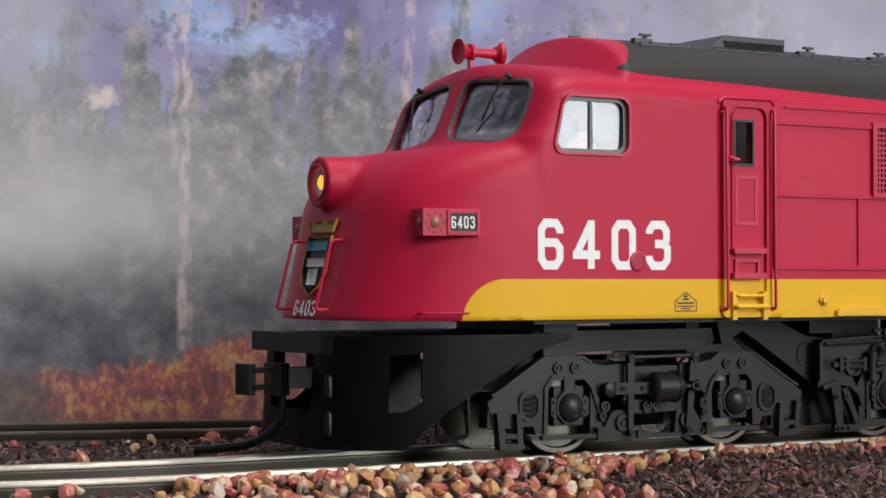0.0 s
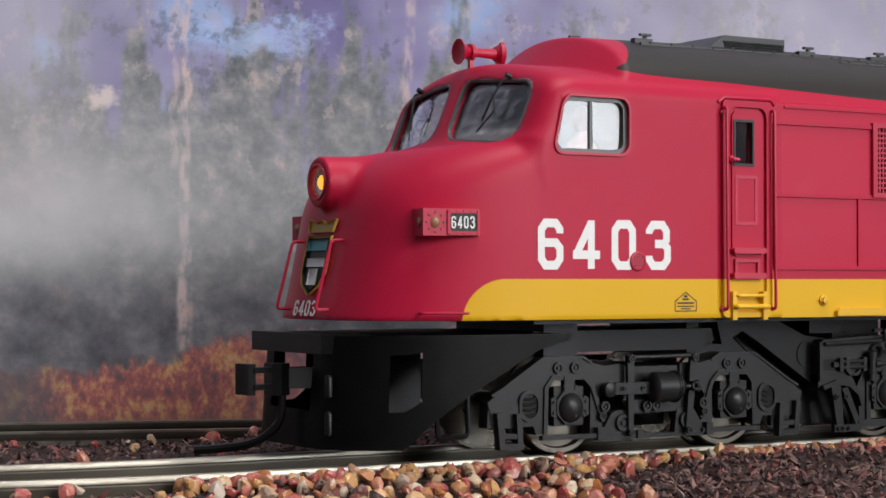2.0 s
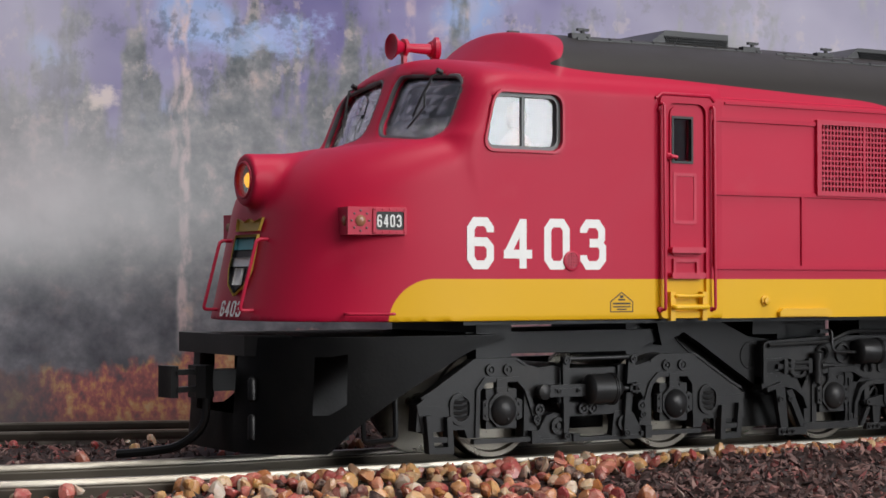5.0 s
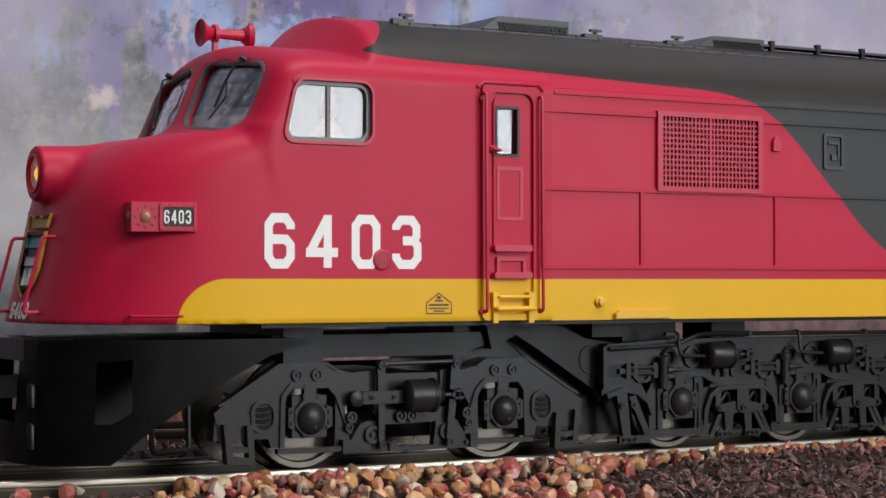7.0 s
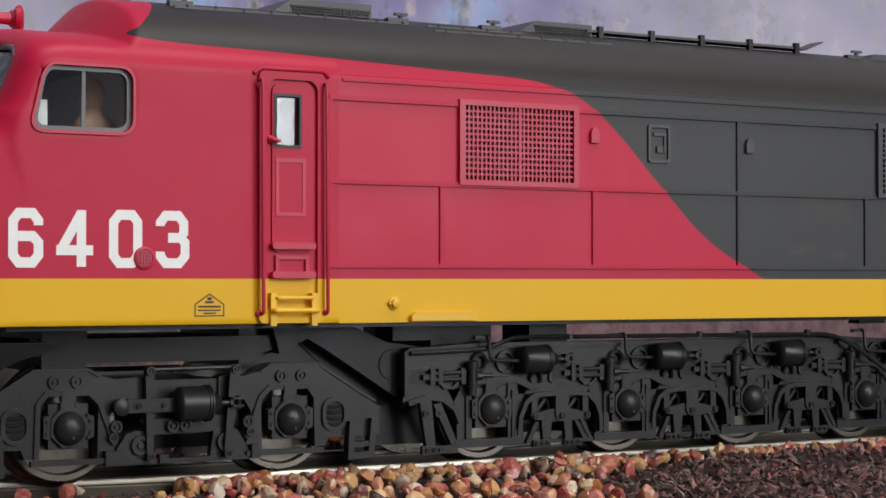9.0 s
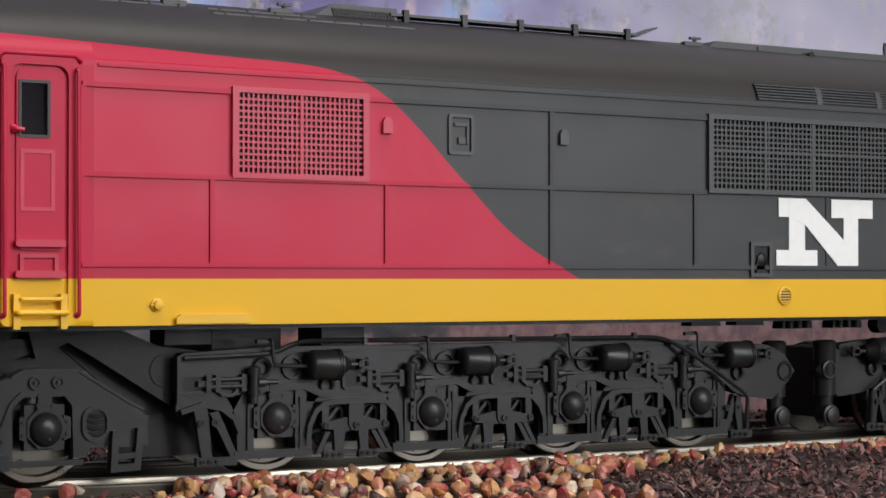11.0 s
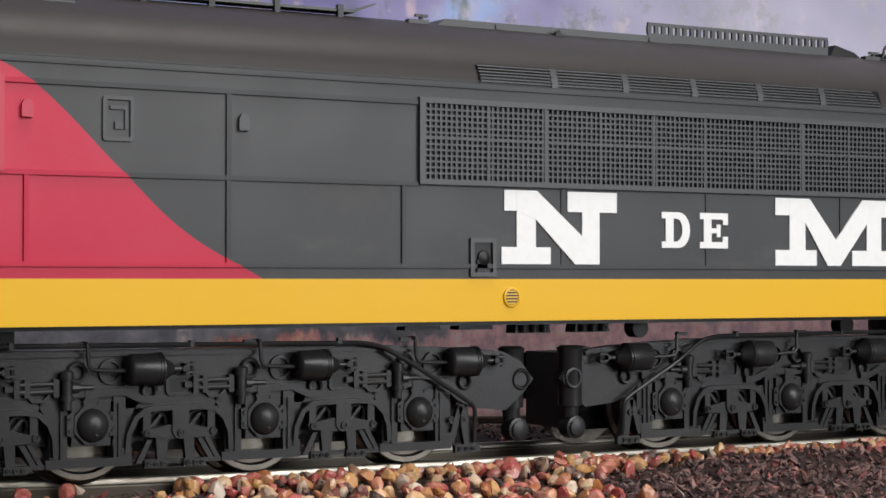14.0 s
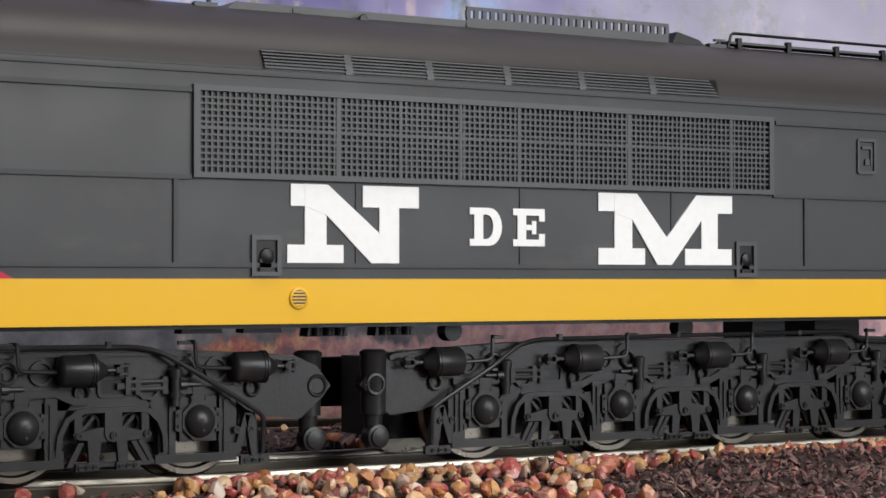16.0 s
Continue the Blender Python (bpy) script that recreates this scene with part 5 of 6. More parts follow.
def brake_cylinder(x, z, y, r, ln, parent, s=1):
    bm = bmesh.new()
    lathe(bm, (x - s * ln / 2, y, z), (s, 0, 0), [(-0.3, r * 0.35), (-0.25, r * 0.6), (0, r * 0.9), (0.25, r), (ln * 0.80, r), (ln * 0.80, r * 1.07), (ln * 0.84, r * 1.07), (ln * 0.84, r), (ln * 0.88, r), (ln * 0.88, r * 1.07), (ln * 0.93, r * 1.07), (ln, r * 0.75), (ln + 0.9, r * 0.42), (ln + 1.1, r * 0.3)], 24)
    c = part("brake_cylinder", bm, M_TRUCK, parent)
    bm = bmesh.new()
    rod(bm, (x + s * (ln / 2 + 0.8), y, z), (x + s * (ln / 2 + 2.4), y, z), 0.28)
    a, b = x + s * (ln / 2 + 2.1), x + s * (ln / 2 + 3.7)
    for dz in (-0.5, 0.3):
        box(bm, min(a, b), max(a, b), y - 0.45, y + 0.4, z + dz, z + dz + 0.25)
    box(bm, min(a, a + s * 0.35), max(a, a + s * 0.35), y - 0.45, y + 0.4, z - 0.5, z + 0.55)
    rod(bm, (b - s * 0.4, y, z - 0.7), (b - s * 0.4, y, z + 0.7), 0.25, 8)
    part("piston_rod", bm, M_TRUCK, c)
    return c


def lead_truck(flip, name):
    """Four-wheel guiding truck: swan-necked side frames, brake gear and wheels. flip mirrors it about the middle."""
    cx = 167.85

    def X(x):
        return x if not flip else 2 * 285.0 - x

    def span(bm, a, b, y0, y1, z0, z1):
        box(bm, min(X(a), X(b)), max(X(a), X(b)), y0, y1, z0, z1)
    Y = -13.2
    bm = bmesh.new()
    left = [(143.6, 7.4), (145.4, 8.7), (151.4, 12.3), (157.0, 12.4), (158.4, 11.7), (160.4, 11.2), (162.6, 11.4), (163.5, 11.2), (163.5, 9.0), (160.6, 9.0), (159.6, 7.4), (160.2, 4.0), (159.2, 3.2), (158.3, 3.2), (158.4, 8.6), (157.4, 9.7), (152.6, 9.7), (151.7, 8.8), (151.5, 3.4), (150.4, 3.4), (150.0, 4.4), (147.0, 4.4), (143.4, 4.4)]
    for pts in (left, [(2 * cx - x, z) for x, z in left]):
        prism(bm, [(X(x), z) for x, z in pts], Y, Y + 2.0)
    prism(bm, [(X(x), z) for x, z in ((163.3, 11.0), (172.4, 11.0), (172.4, 6.4), (163.3, 6.4))], Y + 0.4, Y + 1.7)
    ob = part(name, bm, M_TRUCK, loco, "black moulded guiding truck side frame", bevel=0.16)
    for m in (0, 1):
        def Q(x):
            return X(2 * cx - x) if m else X(x)
        # raised rim over the arch and along the outer shoulder
        bm = bmesh.new()
        strokes(bm, [[(Q(a), b) for a, b in ((151.6, 3.4), (151.75, 8.8), (152.7, 9.95), (157.4, 9.95), (158.5, 8.9), (159.4, 6.6), (160.2, 4.6))]], 0.55, Y - 0.3, Y + 0.5)
        strokes(bm, [[(Q(a), b) for a, b in ((144.0, 8.1), (145.4, 8.75), (151.3, 12.25), (157.2, 12.3), (158.5, 11.6))]], 0.3, Y - 0.2, Y + 0.5)
        part("frame_rim", bm, M_TRUCK, ob, bevel=0.1)
        bm = bmesh.new()
        for x in (153.5, 156.0):
            bolt(bm, Q(x), 11.1, Y, 0.68, 0.35)
        part("bolts", bm, M_TRUCK, ob)
        # spring pocket: an oval rim, a black plate painted as its inner shade, and the coil
        bm = bmesh.new()
        ring(bm, [(Q(a), b) for a, b in round_rect(147.8, 150.9, 5.0, 8.6, 1.3)], [(Q(a), b) for a, b in round_rect(148.2, 150.5, 5.4, 8.2, 1.1)], Y - 0.35, Y + 0.3)
        sp = part("spring_pocket", bm, M_TRUCK, ob)
        bm = bmesh.new()
        prism(bm, [(Q(a), b) for a, b in round_rect(148.1, 150.6, 5.3, 8.3, 1.1)], Y - 0.04, Y + 0.2)
        part("pocket_shade", bm, M_PILOT, sp)
        bm = bmesh.new()
        for i in range(4):
            pipe(bm, [(Q(148.5), Y - 0.05, 5.75 + 0.62 * i), (Q(149.4), Y - 0.3, 5.65 + 0.62 * i), (Q(150.3), Y - 0.05, 5.85 + 0.62 * i)], 0.2, 6)
        part("coil", bm, M_TRUCK, sp)
        # looped toe bracket with a small foot
        bm = bmesh.new()
        strokes(bm, [[(Q(a), b) for a, b in ((144.6, 6.2), (145.0, 2.3), (147.6, 2.2), (147.4, 6.0))]], 0.75, Y - 1.0, Y + 0.3)
        strokes(bm, [[(Q(a), b) for a, b in ((145.0, 3.5), (147.4, 3.4))]], 0.6, Y - 0.9, Y + 0.2)
        prism(bm, [(Q(a), b) for a, b in ((143.4, 7.4), (148.0, 7.0), (147.8, 4.4), (144.2, 4.2))], Y - 0.15, Y + 1.0)
        part("toe_bracket", bm, M_TRUCK, ob, bevel=0.14)
        bm = bmesh.new()
        prism(bm, [(Q(a), b) for a, b in ((159.6, 2.9), (161.4, 5.6), (162.4, 5.9), (164.2, 5.8), (164.6, 2.9))], Y - 0.3, Y + 0.8)
        bolt(bm, Q(162.9), 4.4, Y - 0.3, 1.0, 0.45)
        bolt(bm, Q(160.2), 6.4, Y - 0.3, 0.65, 0.45)
        bolt(bm, Q(159.9), 5.3, Y - 0.3, 0.5, 0.35)
        part("brake_hanger", bm, M_TRUCK, ob, bevel=0.08)
        bm = bmesh.new()
        a, b = sorted((Q(150.9), Q(160.4)))
        box(bm, a, b, Y - 0.7, Y + 0.2, 2.75, 3.3)
        a, b = sorted((Q(158.9), Q(159.9)))
        box(bm, a, b, Y - 1.0, Y + 0.2, 2.5, 4.0)
        part("tie_bar", bm, M_TRUCK, ob, bevel=0.1)
        journal(Q(155.0), 6.55, Y - 0.1, ob)
        wheelset(Q(155.1), 5.85, ob, flip)
    # two tall levers, their top rod and the lower bar
    for pts in ([(163.3, 12.4), (164.3, 12.4), (164.2, 2.9), (163.5, 2.9)], [(173.2, 12.5), (174.3, 12.5), (173.2, 2.9), (172.4, 2.9)]):
        bm = bmesh.new()
        prism(bm, [(X(x), z) for x, z in pts], Y - 1.1, Y - 0.5)
        bolt(bm, X((pts[0][0] + pts[1][0]) / 2), 12.0, Y - 1.1, 0.5, 0.35)
        bolt(bm, X((pts[2][0] + pts[3][0]) / 2), 3.2, Y - 1.1, 0.45, 0.35)
        part("brake_hanger", bm, M_TRUCK, ob, bevel=0.1)
    bm = bmesh.new()
    span(bm, 159.8, 175.6, Y - 0.5, Y + 0.6, 2.45, 2.95)
    rod(bm, (X(163.8), Y - 0.8, 12.15), (X(173.7), Y - 0.8, 12.25), 0.26)
    prism(bm, [(X(x), z) for x, z in ((163, 7.0), (173.5, 7.2), (173.5, 5.8), (171, 5.5), (164, 5.4))], Y - 0.2, Y + 0.9)
    for x in (166.6, 168.1):
        bolt(bm, X(x), 6.3, Y - 0.2, 0.7, 0.6)
    span(bm, 165.0, 166.0, Y - 0.9, Y + 0.2, 2.5, 3.4)
    part("cross_bar", bm, M_TRUCK, ob, bevel=0.08)
    brake_cylinder(X(168.7), 8.55, Y - 1.5, 1.8, 4.0, ob, 1 if not flip else -1)
    bm = bmesh.new()
    span(bm, 161.2, 166.8, Y - 1.5, Y - 0.4, 7.8, 9.2)
    span(bm, 161.9, 165.8, Y - 1.62, Y - 1.4, 8.2, 8.8)
    bolt(bm, X(162.4), 8.5, Y - 1.6, 0.28)
    bolt(bm, X(165.2), 8.5, Y - 1.6, 0.28)
    lathe(bm, (X(160.6), Y - 0.9, 8.4), (0, -1, 0), [(-0.4, 0.9), (0.5, 0.9), (0.7, 0.5)], 14)
    part("brake_lever", bm, M_TRUCK, ob, bevel=0.1)
    # far side frame, bolster, and an added black block for the shaded centre
    bm = bmesh.new()
    span(bm, 146, 189.5, 11.2, 13.2, 6.5, 11.5)
    span(bm, 163, 172.8, -11.2, 11.2, 9.2, 11.0)
    span(bm, 161.5, 174.5, -6.4, 6.4, 3.4, 9.3)
    part("far_frame_and_fill", bm, M_BLACK, ob, bevel=0.15)


def drive_truck(flip, name):
    """Rigid four-axle driving truck: long frame with pedestals, arches, spring rigging, cylinders and pipes."""
    def X(x):
        return x if not flip else 2 * 285.0 - x
    s = -1 if flip else 1
    Y = -13.2
    J = [206.9, 226.8, 246.7, 266.4]

    def poly(bm, pts, y0=Y, y1=Y + 2.0):
        prism(bm, [(X(x), z) for x, z in pts], y0, y1)

    def span(bm, a, b, z0, z1, y0=Y, y1=Y + 2.0):
        box(bm, min(X(a), X(b)), max(X(a), X(b)), y0, y1, z0, z1)

    def band(bm, pts, w, y0, y1):
        strokes(bm, [[(X(x), z) for x, z in pts]], w, y0, y1)

    def loop(bm, x, z, r, y, thick=0.22):
        pipe(bm, [(X(x + r * math.cos(t)), y, z + r * math.sin(t)) for t in (2 * math.pi * i / 18 for i in range(19))], thick, 6)
    # main web with the swept end plate
    bm = bmesh.new()
    poly(bm, [(195.5, 8.2), (195.5, 13.0), (196.2, 13.7), (206.5, 14.2), (262.0, 14.2), (274.6, 13.6), (278.6, 13.2), (281.4, 12.0), (283.1, 9.9), (282.0, 8.6), (279.2, 6.4), (275.0, 6.8), (272.6, 7.6), (271.0, 9.0), (203.0, 9.0), (199.0, 9.0)], Y + 0.3, Y + 2.0)
    ob = part(name, bm, M_TRUCK, loco, "black moulded four-axle driving truck frame", bevel=0.14)
    for x in J:
        for a, b in ((-3.0, -2.25), (2.85, 4.2)):
            bm = bmesh.new()
            span(bm, x + a, x + b, 2.9, 9.5, Y - 0.05)
            if a > 0:
                span(bm, x + 3.3, x + 3.7, 3.0, 8.8, Y - 0.3)
                for z in (4.4, 5.9):
                    span(bm, x + 2.7, x + 3.1, z, z + 0.7, Y - 0.25, Y + 0.5)
            part("pedestal", bm, M_TRUCK, ob, bevel=0.1)
        bm = bmesh.new()
        span(bm, x - 4.7, x + 4.8, 2.4, 3.3, Y - 0.4, Y + 1.2)
        span(bm, x + 3.6, x + 4.8, 3.0, 4.2, Y - 0.35, Y + 1.0)
        part("pedestal_tie", bm, M_TRUCK, ob, bevel=0.12)
        bm = bmesh.new()
        band(bm, [(x - 2.3, 9.85), (x + 4.0, 9.95), (x + 5.2, 9.4), (x + 6.0, 9.1), (x + 7.6, 9.05)] if x < 260 else [(x - 2.3, 9.85), (x + 4.6, 9.95)], 0.75, Y - 0.35, Y + 0.6)
        part("saddle", bm, M_TRUCK, ob, bevel=0.14)
        journal(X(x + 0.3), 6.75, Y - 0.1, ob)
        wheelset(X(x) + s * 0.2, 5.75, ob, flip)
    # cheeks that join pedestals and arches
    bm = bmesh.new()
    for i, x in enumerate(J):
        if i < 3:
            poly(bm, [(x + 4.1, 9.2), (x + 6.2, 9.2), (x + 5.2, 8.0), (x + 4.7, 6.6), (x + 4.6, 3.2), (x + 4.1, 3.2)], Y + 0.25)
        else:
            poly(bm, [(x + 4.1, 9.2), (x + 5.0, 9.2), (x + 5.0, 3.2), (x + 4.1, 3.2)], Y + 0.25)
        poly(bm, [(x - 2.9, 9.2), (x - 5.6, 9.2), (x - 4.8, 8.0), (x - 4.2, 6.6), (x - 4.1, 3.2), (x - 2.9, 3.2)], Y + 0.25)
    for x in (J[0] - 2.9, J[1] - 2.9, J[2] - 2.9):
        poly(bm, [(x - 2.0, 9.3), (x - 14.6, 9.3), (x - 13.2, 8.2), (x - 2.4, 8.2)] if x > 210 else [(x - 0.6, 9.3), (195.5, 9.3), (195.5, 7.6), (199.0, 8.0), (x - 2.0, 7.0)], Y + 0.25)
    poly(bm, [(J[3] - 5.0, 9.3), (J[3] - 17.4, 9.3), (J[3] - 16.0, 8.2), (J[3] - 5.2, 8.2)], Y + 0.25)
    part("frame_cheek", bm, M_TRUCK, ob, bevel=0.08)
    # arches with spring rigging between the axles
    for x in [(a + b) / 2 + 0.3 for a, b in zip(J, J[1:])]:
        bm = bmesh.new()
        band(bm, [(x - 6.0, 3.6), (x - 5.8, 5.6), (x - 5.0, 7.2), (x - 3.8, 8.0), (x - 2.4, 8.15), (x + 2.8, 8.15), (x + 4.2, 7.9), (x + 5.3, 6.9), (x + 5.9, 5.4), (x + 6.0, 3.6)], 0.55, Y - 0.55, Y + 0.8)
        part("arch", bm, M_TRUCK, ob, bevel=0.14)
        # black plate added inside the arch, its colour standing for the shade there
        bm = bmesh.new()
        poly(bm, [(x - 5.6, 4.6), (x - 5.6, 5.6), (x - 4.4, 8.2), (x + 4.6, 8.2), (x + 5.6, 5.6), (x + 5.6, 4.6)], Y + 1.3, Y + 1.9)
        part("arch_shade", bm, M_PILOT, ob)
        bm = bmesh.new()
        for c in (-2.2, 2.3):
            loop(bm, x + c, 6.7, 1.0, Y + 0.6, 0.2)
            band(bm, [(x + c - 0.9, 6.0), (x + c + 0.5, 7.5)], 0.35, Y + 0.5, Y + 0.8)
        part("spring_seat", bm, M_TRUCK, ob)
        bm = bmesh.new()
        poly(bm, [(x - 0.95, 7.95), (x + 0.95, 7.95), (x + 0.95, 5.6), (x + 0.6, 5.05), (x, 4.9), (x - 0.6, 5.05), (x - 0.95, 5.6)], Y - 0.75, Y + 0.6)
        poly(bm, [(x - 4.2, 5.25), (x - 1.2, 4.95), (x + 1.2, 4.95), (x + 4.2, 5.15), (x + 4.4, 5.7), (x + 1.4, 6.35), (x - 1.4, 6.4), (x - 4.4, 5.8)], Y - 0.5, Y + 0.3)
        for c in (-1, 1):
            poly(bm, [(x + c * 4.15, 7.7), (x + c * 3.3, 7.85), (x + c * 3.3, 5.5), (x + c * 4.15, 5.3)], Y - 0.3, Y + 0.5)
            bolt(bm, X(x + c * 3.8), 5.6, Y - 0.5, 0.36, 0.3)
        bolt(bm, X(x), 5.6, Y - 0.75, 0.4, 0.3)
        part("equalizer", bm, M_TRUCK, ob, bevel=0.1)
        for pts in ([(-3.7, 4.9), (-3.1, 4.9), (-4.3, 2.5), (-5.0, 2.5)], [(-2.7, 5.1), (-1.2, 5.1), (-1.5, 2.6), (-2.5, 2.6)], [(0.5, 5.0), (1.7, 5.0), (1.8, 2.4), (0.8, 2.4)], [(2.1, 4.9), (2.7, 4.9), (4.1, 2.7), (3.5, 2.6)], [(2.9, 5.0), (3.5, 5.0), (4.7, 2.9), (4.2, 2.8)]):
            bm = bmesh.new()
            poly(bm, [(x + a, b) for a, b in pts], Y - 0.3, Y + 0.4)
            part("brake_hanger", bm, M_TRUCK, ob, bevel=0.09)
        for a, b in ((-4.1, -1.6), (0.4, 2.9)):
            bm = bmesh.new()
            span(bm, x + a, x + b, 2.05, 2.85, Y - 0.65, Y + 0.1)
            span(bm, x + b - 0.2, x + b + 3.0, 2.4, 2.85, Y - 0.2, Y + 0.3)
            for i in range(3):
                bolt(bm, X(x + a + 0.45 + 0.8 * i), 2.45, Y - 0.65, 0.26)
            part("hanger_foot", bm, M_TRUCK, ob, bevel=0.07)
    # slots and slack adjusters ahead of each axle
    for x in J:
        bm = bmesh.new()
        ring(bm, [(X(u), v) for u, v in round_rect(x - 11.1, x - 7.4, 9.35, 11.55, 0.6)], [(X(u), v) for u, v in round_rect(x - 10.75, x - 7.75, 9.7, 11.2, 0.4)], Y - 0.05, Y + 0.6)
        sl = part("slot_rim", bm, M_TRUCK, ob, bevel=0.08)
        # black plate puts the shade inside the rim into the colour
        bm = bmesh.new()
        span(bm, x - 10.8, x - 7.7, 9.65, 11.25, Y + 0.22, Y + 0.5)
        part("slot_shade", bm, M_PILOT, sl)
        bm = bmesh.new()
        for z in (10.1, 10.85):
            rod(bm, (X(x - 7.6), Y - 0.25, z), (X(x - 3.4), Y - 0.25, z + 0.05), 0.27, 8)
        span(bm, x - 7.3, x - 3.6, 10.2, 10.8, Y - 0.15, Y + 0.4)
        for a in (-8.1, -7.0, -3.9):
            span(bm, x + a, x + a + 0.6, 9.6, 11.4, Y - 0.5, Y + 0.4)
        span(bm, x - 9.0, x - 7.8, 10.2, 10.8, Y - 0.3, Y + 0.4)
        band(bm, [(x - 6.6, 9.9), (x - 6.0, 9.25), (x - 4.8, 9.2), (x - 4.2, 9.8)], 0.35, Y - 0.2, Y + 0.4)
        part("slack_adjuster", bm, M_TRUCK, ob, bevel=0.08)
    # brake cylinders with pipes and pivots
    for x in J:
        brake_cylinder(X(x + 6.1), 12.2, Y - 1.1, 1.62, 4.0, ob, s)
        bm = bmesh.new()
        lathe(bm, (X(x + 2.5), Y + 0.4, 12.0), (0, -1, 0), [(0, 1.35), (0.5, 1.3), (0.5, 1.0), (0.15, 0.95)], 22)
        part("boss", bm, M_TRUCK, ob)
        bm = bmesh.new()
        pipe(bm, bend([(X(x - 1.0), Y - 0.3, 14.9), (X(x - 0.4), Y - 1.0, 15.0), (X(x - 0.3), Y - 1.1, 12.3), (X(x + 4.0), Y - 1.1, 12.1)], 0.8), 0.22)
        span(bm, x - 2.2, x - 0.6, 14.65, 15.05, Y - 0.8, Y - 0.2)
        part("air_pipe", bm, M_TRUCK, ob)
        bm = bmesh.new()
        lathe(bm, (X(x - 2.5), Y - 0.6, 8.3), (0, 0, 1), [(0, 0.5), (0.9, 0.5), (0.9, 0.72), (1.4, 0.72), (1.4, 0.55), (3.0, 0.55), (3.0, 0.75), (3.8, 0.75), (4.0, 0.4)], 14)
        lathe(bm, (X(x - 2.0), Y - 0.6, 10.5), (s, 0, 0), [(0, 0.5), (0.8, 0.5), (0.8, 0.28), (2.4, 0.25)], 10)
        part("brake_pivot", bm, M_TRUCK, ob)
        bm = bmesh.new()
        loop(bm, x - 1.2, 12.0, 0.9, Y - 0.05, 0.26)
        part("lug_ring", bm, M_TRUCK, ob)
        bm = bmesh.new()
        loop(bm, x + 6.9, 9.9, 0.75, Y - 0.05)
        part("lug_ring", bm, M_TRUCK, ob)
    # top flange and the long train pipe
    bm = bmesh.new()
    band(bm, [(195.8, 8.4), (195.8, 13.2), (196.6, 13.6)], 0.5, Y - 0.1, Y + 0.8)
    band(bm, [(207.5, 13.75), (262.0, 13.75), (274.0, 13.2), (279.4, 12.7)], 0.34, Y - 0.15, Y + 0.8)
    part("top_flange", bm, M_TRUCK, ob, bevel=0.08)
    bm = bmesh.new()
    pipe(bm, bend([(X(196.2), Y - 0.4, 13.2), (X(206.6), Y - 0.5, 13.5), (X(210.0), Y - 0.7, 14.8), (X(259.3), Y - 0.7, 14.5), (X(262.0), Y - 0.8, 14.0), (X(266.4), Y - 1.6, 11.5), (X(273.0), Y - 1.0, 7.8), (X(274.2), Y - 0.9, 7.0), (X(274.2), Y - 0.7, 3.0)], 1.2), 0.27)
    for x in (218.0, 238.0, 256.0):
        span(bm, x, x + 0.5, 14.4, 15.1, Y - 1.0, Y - 0.3)
    part("train_pipe", bm, M_TRUCK, ob)
    # end brake gear
    for k, pts in enumerate(([(197.4, 8.0), (199.0, 8.2), (199.6, 2.4), (198.4, 2.4)], [(199.3, 7.4), (200.3, 7.6), (202.6, 2.9), (201.8, 2.7)], [(272.2, 7.3), (273.4, 7.3), (274.6, 2.0), (273.2, 2.0)], [(270.8, 3.0), (271.6, 3.0), (272.9, 7.0), (272.2, 7.2)])):
        bm = bmesh.new()
        poly(bm, pts, Y - 0.3, Y + 0.5)
        bolt(bm, X(sum(p[0] for p in pts[:2]) / 2), 6.4 if k < 2 else 5.6, Y - 0.3, 0.4)
        part("brake_hanger", bm, M_TRUCK, ob, bevel=0.08)
    for a, b in ((197.6, 202.4), (271.6, 275.0)):
        bm = bmesh.new()
        span(bm, a, b, 1.9, 2.8, Y - 0.7, Y)
        for i in range(3):
            bolt(bm, X(a + 0.6 + 0.9 * i), 2.35, Y - 0.7, 0.26)
        part("hanger_foot", bm, M_TRUCK, ob, bevel=0.08)
    bm = bmesh.new()
    band(bm, [(195.9, 7.6), (198.4, 8.3), (200.6, 7.9), (202.2, 6.8), (202.9, 5.2)], 0.55, Y - 0.5, Y + 0.8)
    part("arch", bm, M_TRUCK, ob, bevel=0.12)
    # drawbar post at the inner end
    bm = bmesh.new()
    deep = 1.1 if flip else 2.0
    lathe(bm, (X(281.0), Y + deep, 6.6), (0, 0, 1), [(0, 1.5), (6.4, 1.55), (6.8, 1.7), (7.1, 1.2)], 22)
    lathe(bm, (X(281.0), Y + deep, 3.6), (0, 0, 1), [(0, 0.95), (3.4, 1.15)], 16)
    lathe(bm, (X(281.1), Y + deep - 0.4, 4.1), (0, -1, 0), [(-0.8, 1.35), (1.2, 1.35), (1.3, 1.0), (1.6, 1.0), (1.7, 0.6)], 20)
    part("drawbar_post", bm, M_TRUCK, ob)
    bm = bmesh.new()
    loop(bm, 281.4, 9.9, 1.05, Y - 0.3 if flip else Y + 0.25, 0.24)
    part("lug_ring", bm, M_TRUCK, ob)
    # far frame, and black motor blocks deepened to fill the shade behind the axles
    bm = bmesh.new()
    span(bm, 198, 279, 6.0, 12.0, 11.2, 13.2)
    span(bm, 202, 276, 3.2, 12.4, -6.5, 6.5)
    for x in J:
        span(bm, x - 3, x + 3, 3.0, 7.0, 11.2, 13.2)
    part("far_frame_and_fill", bm, M_PILOT, ob, bevel=0.15)


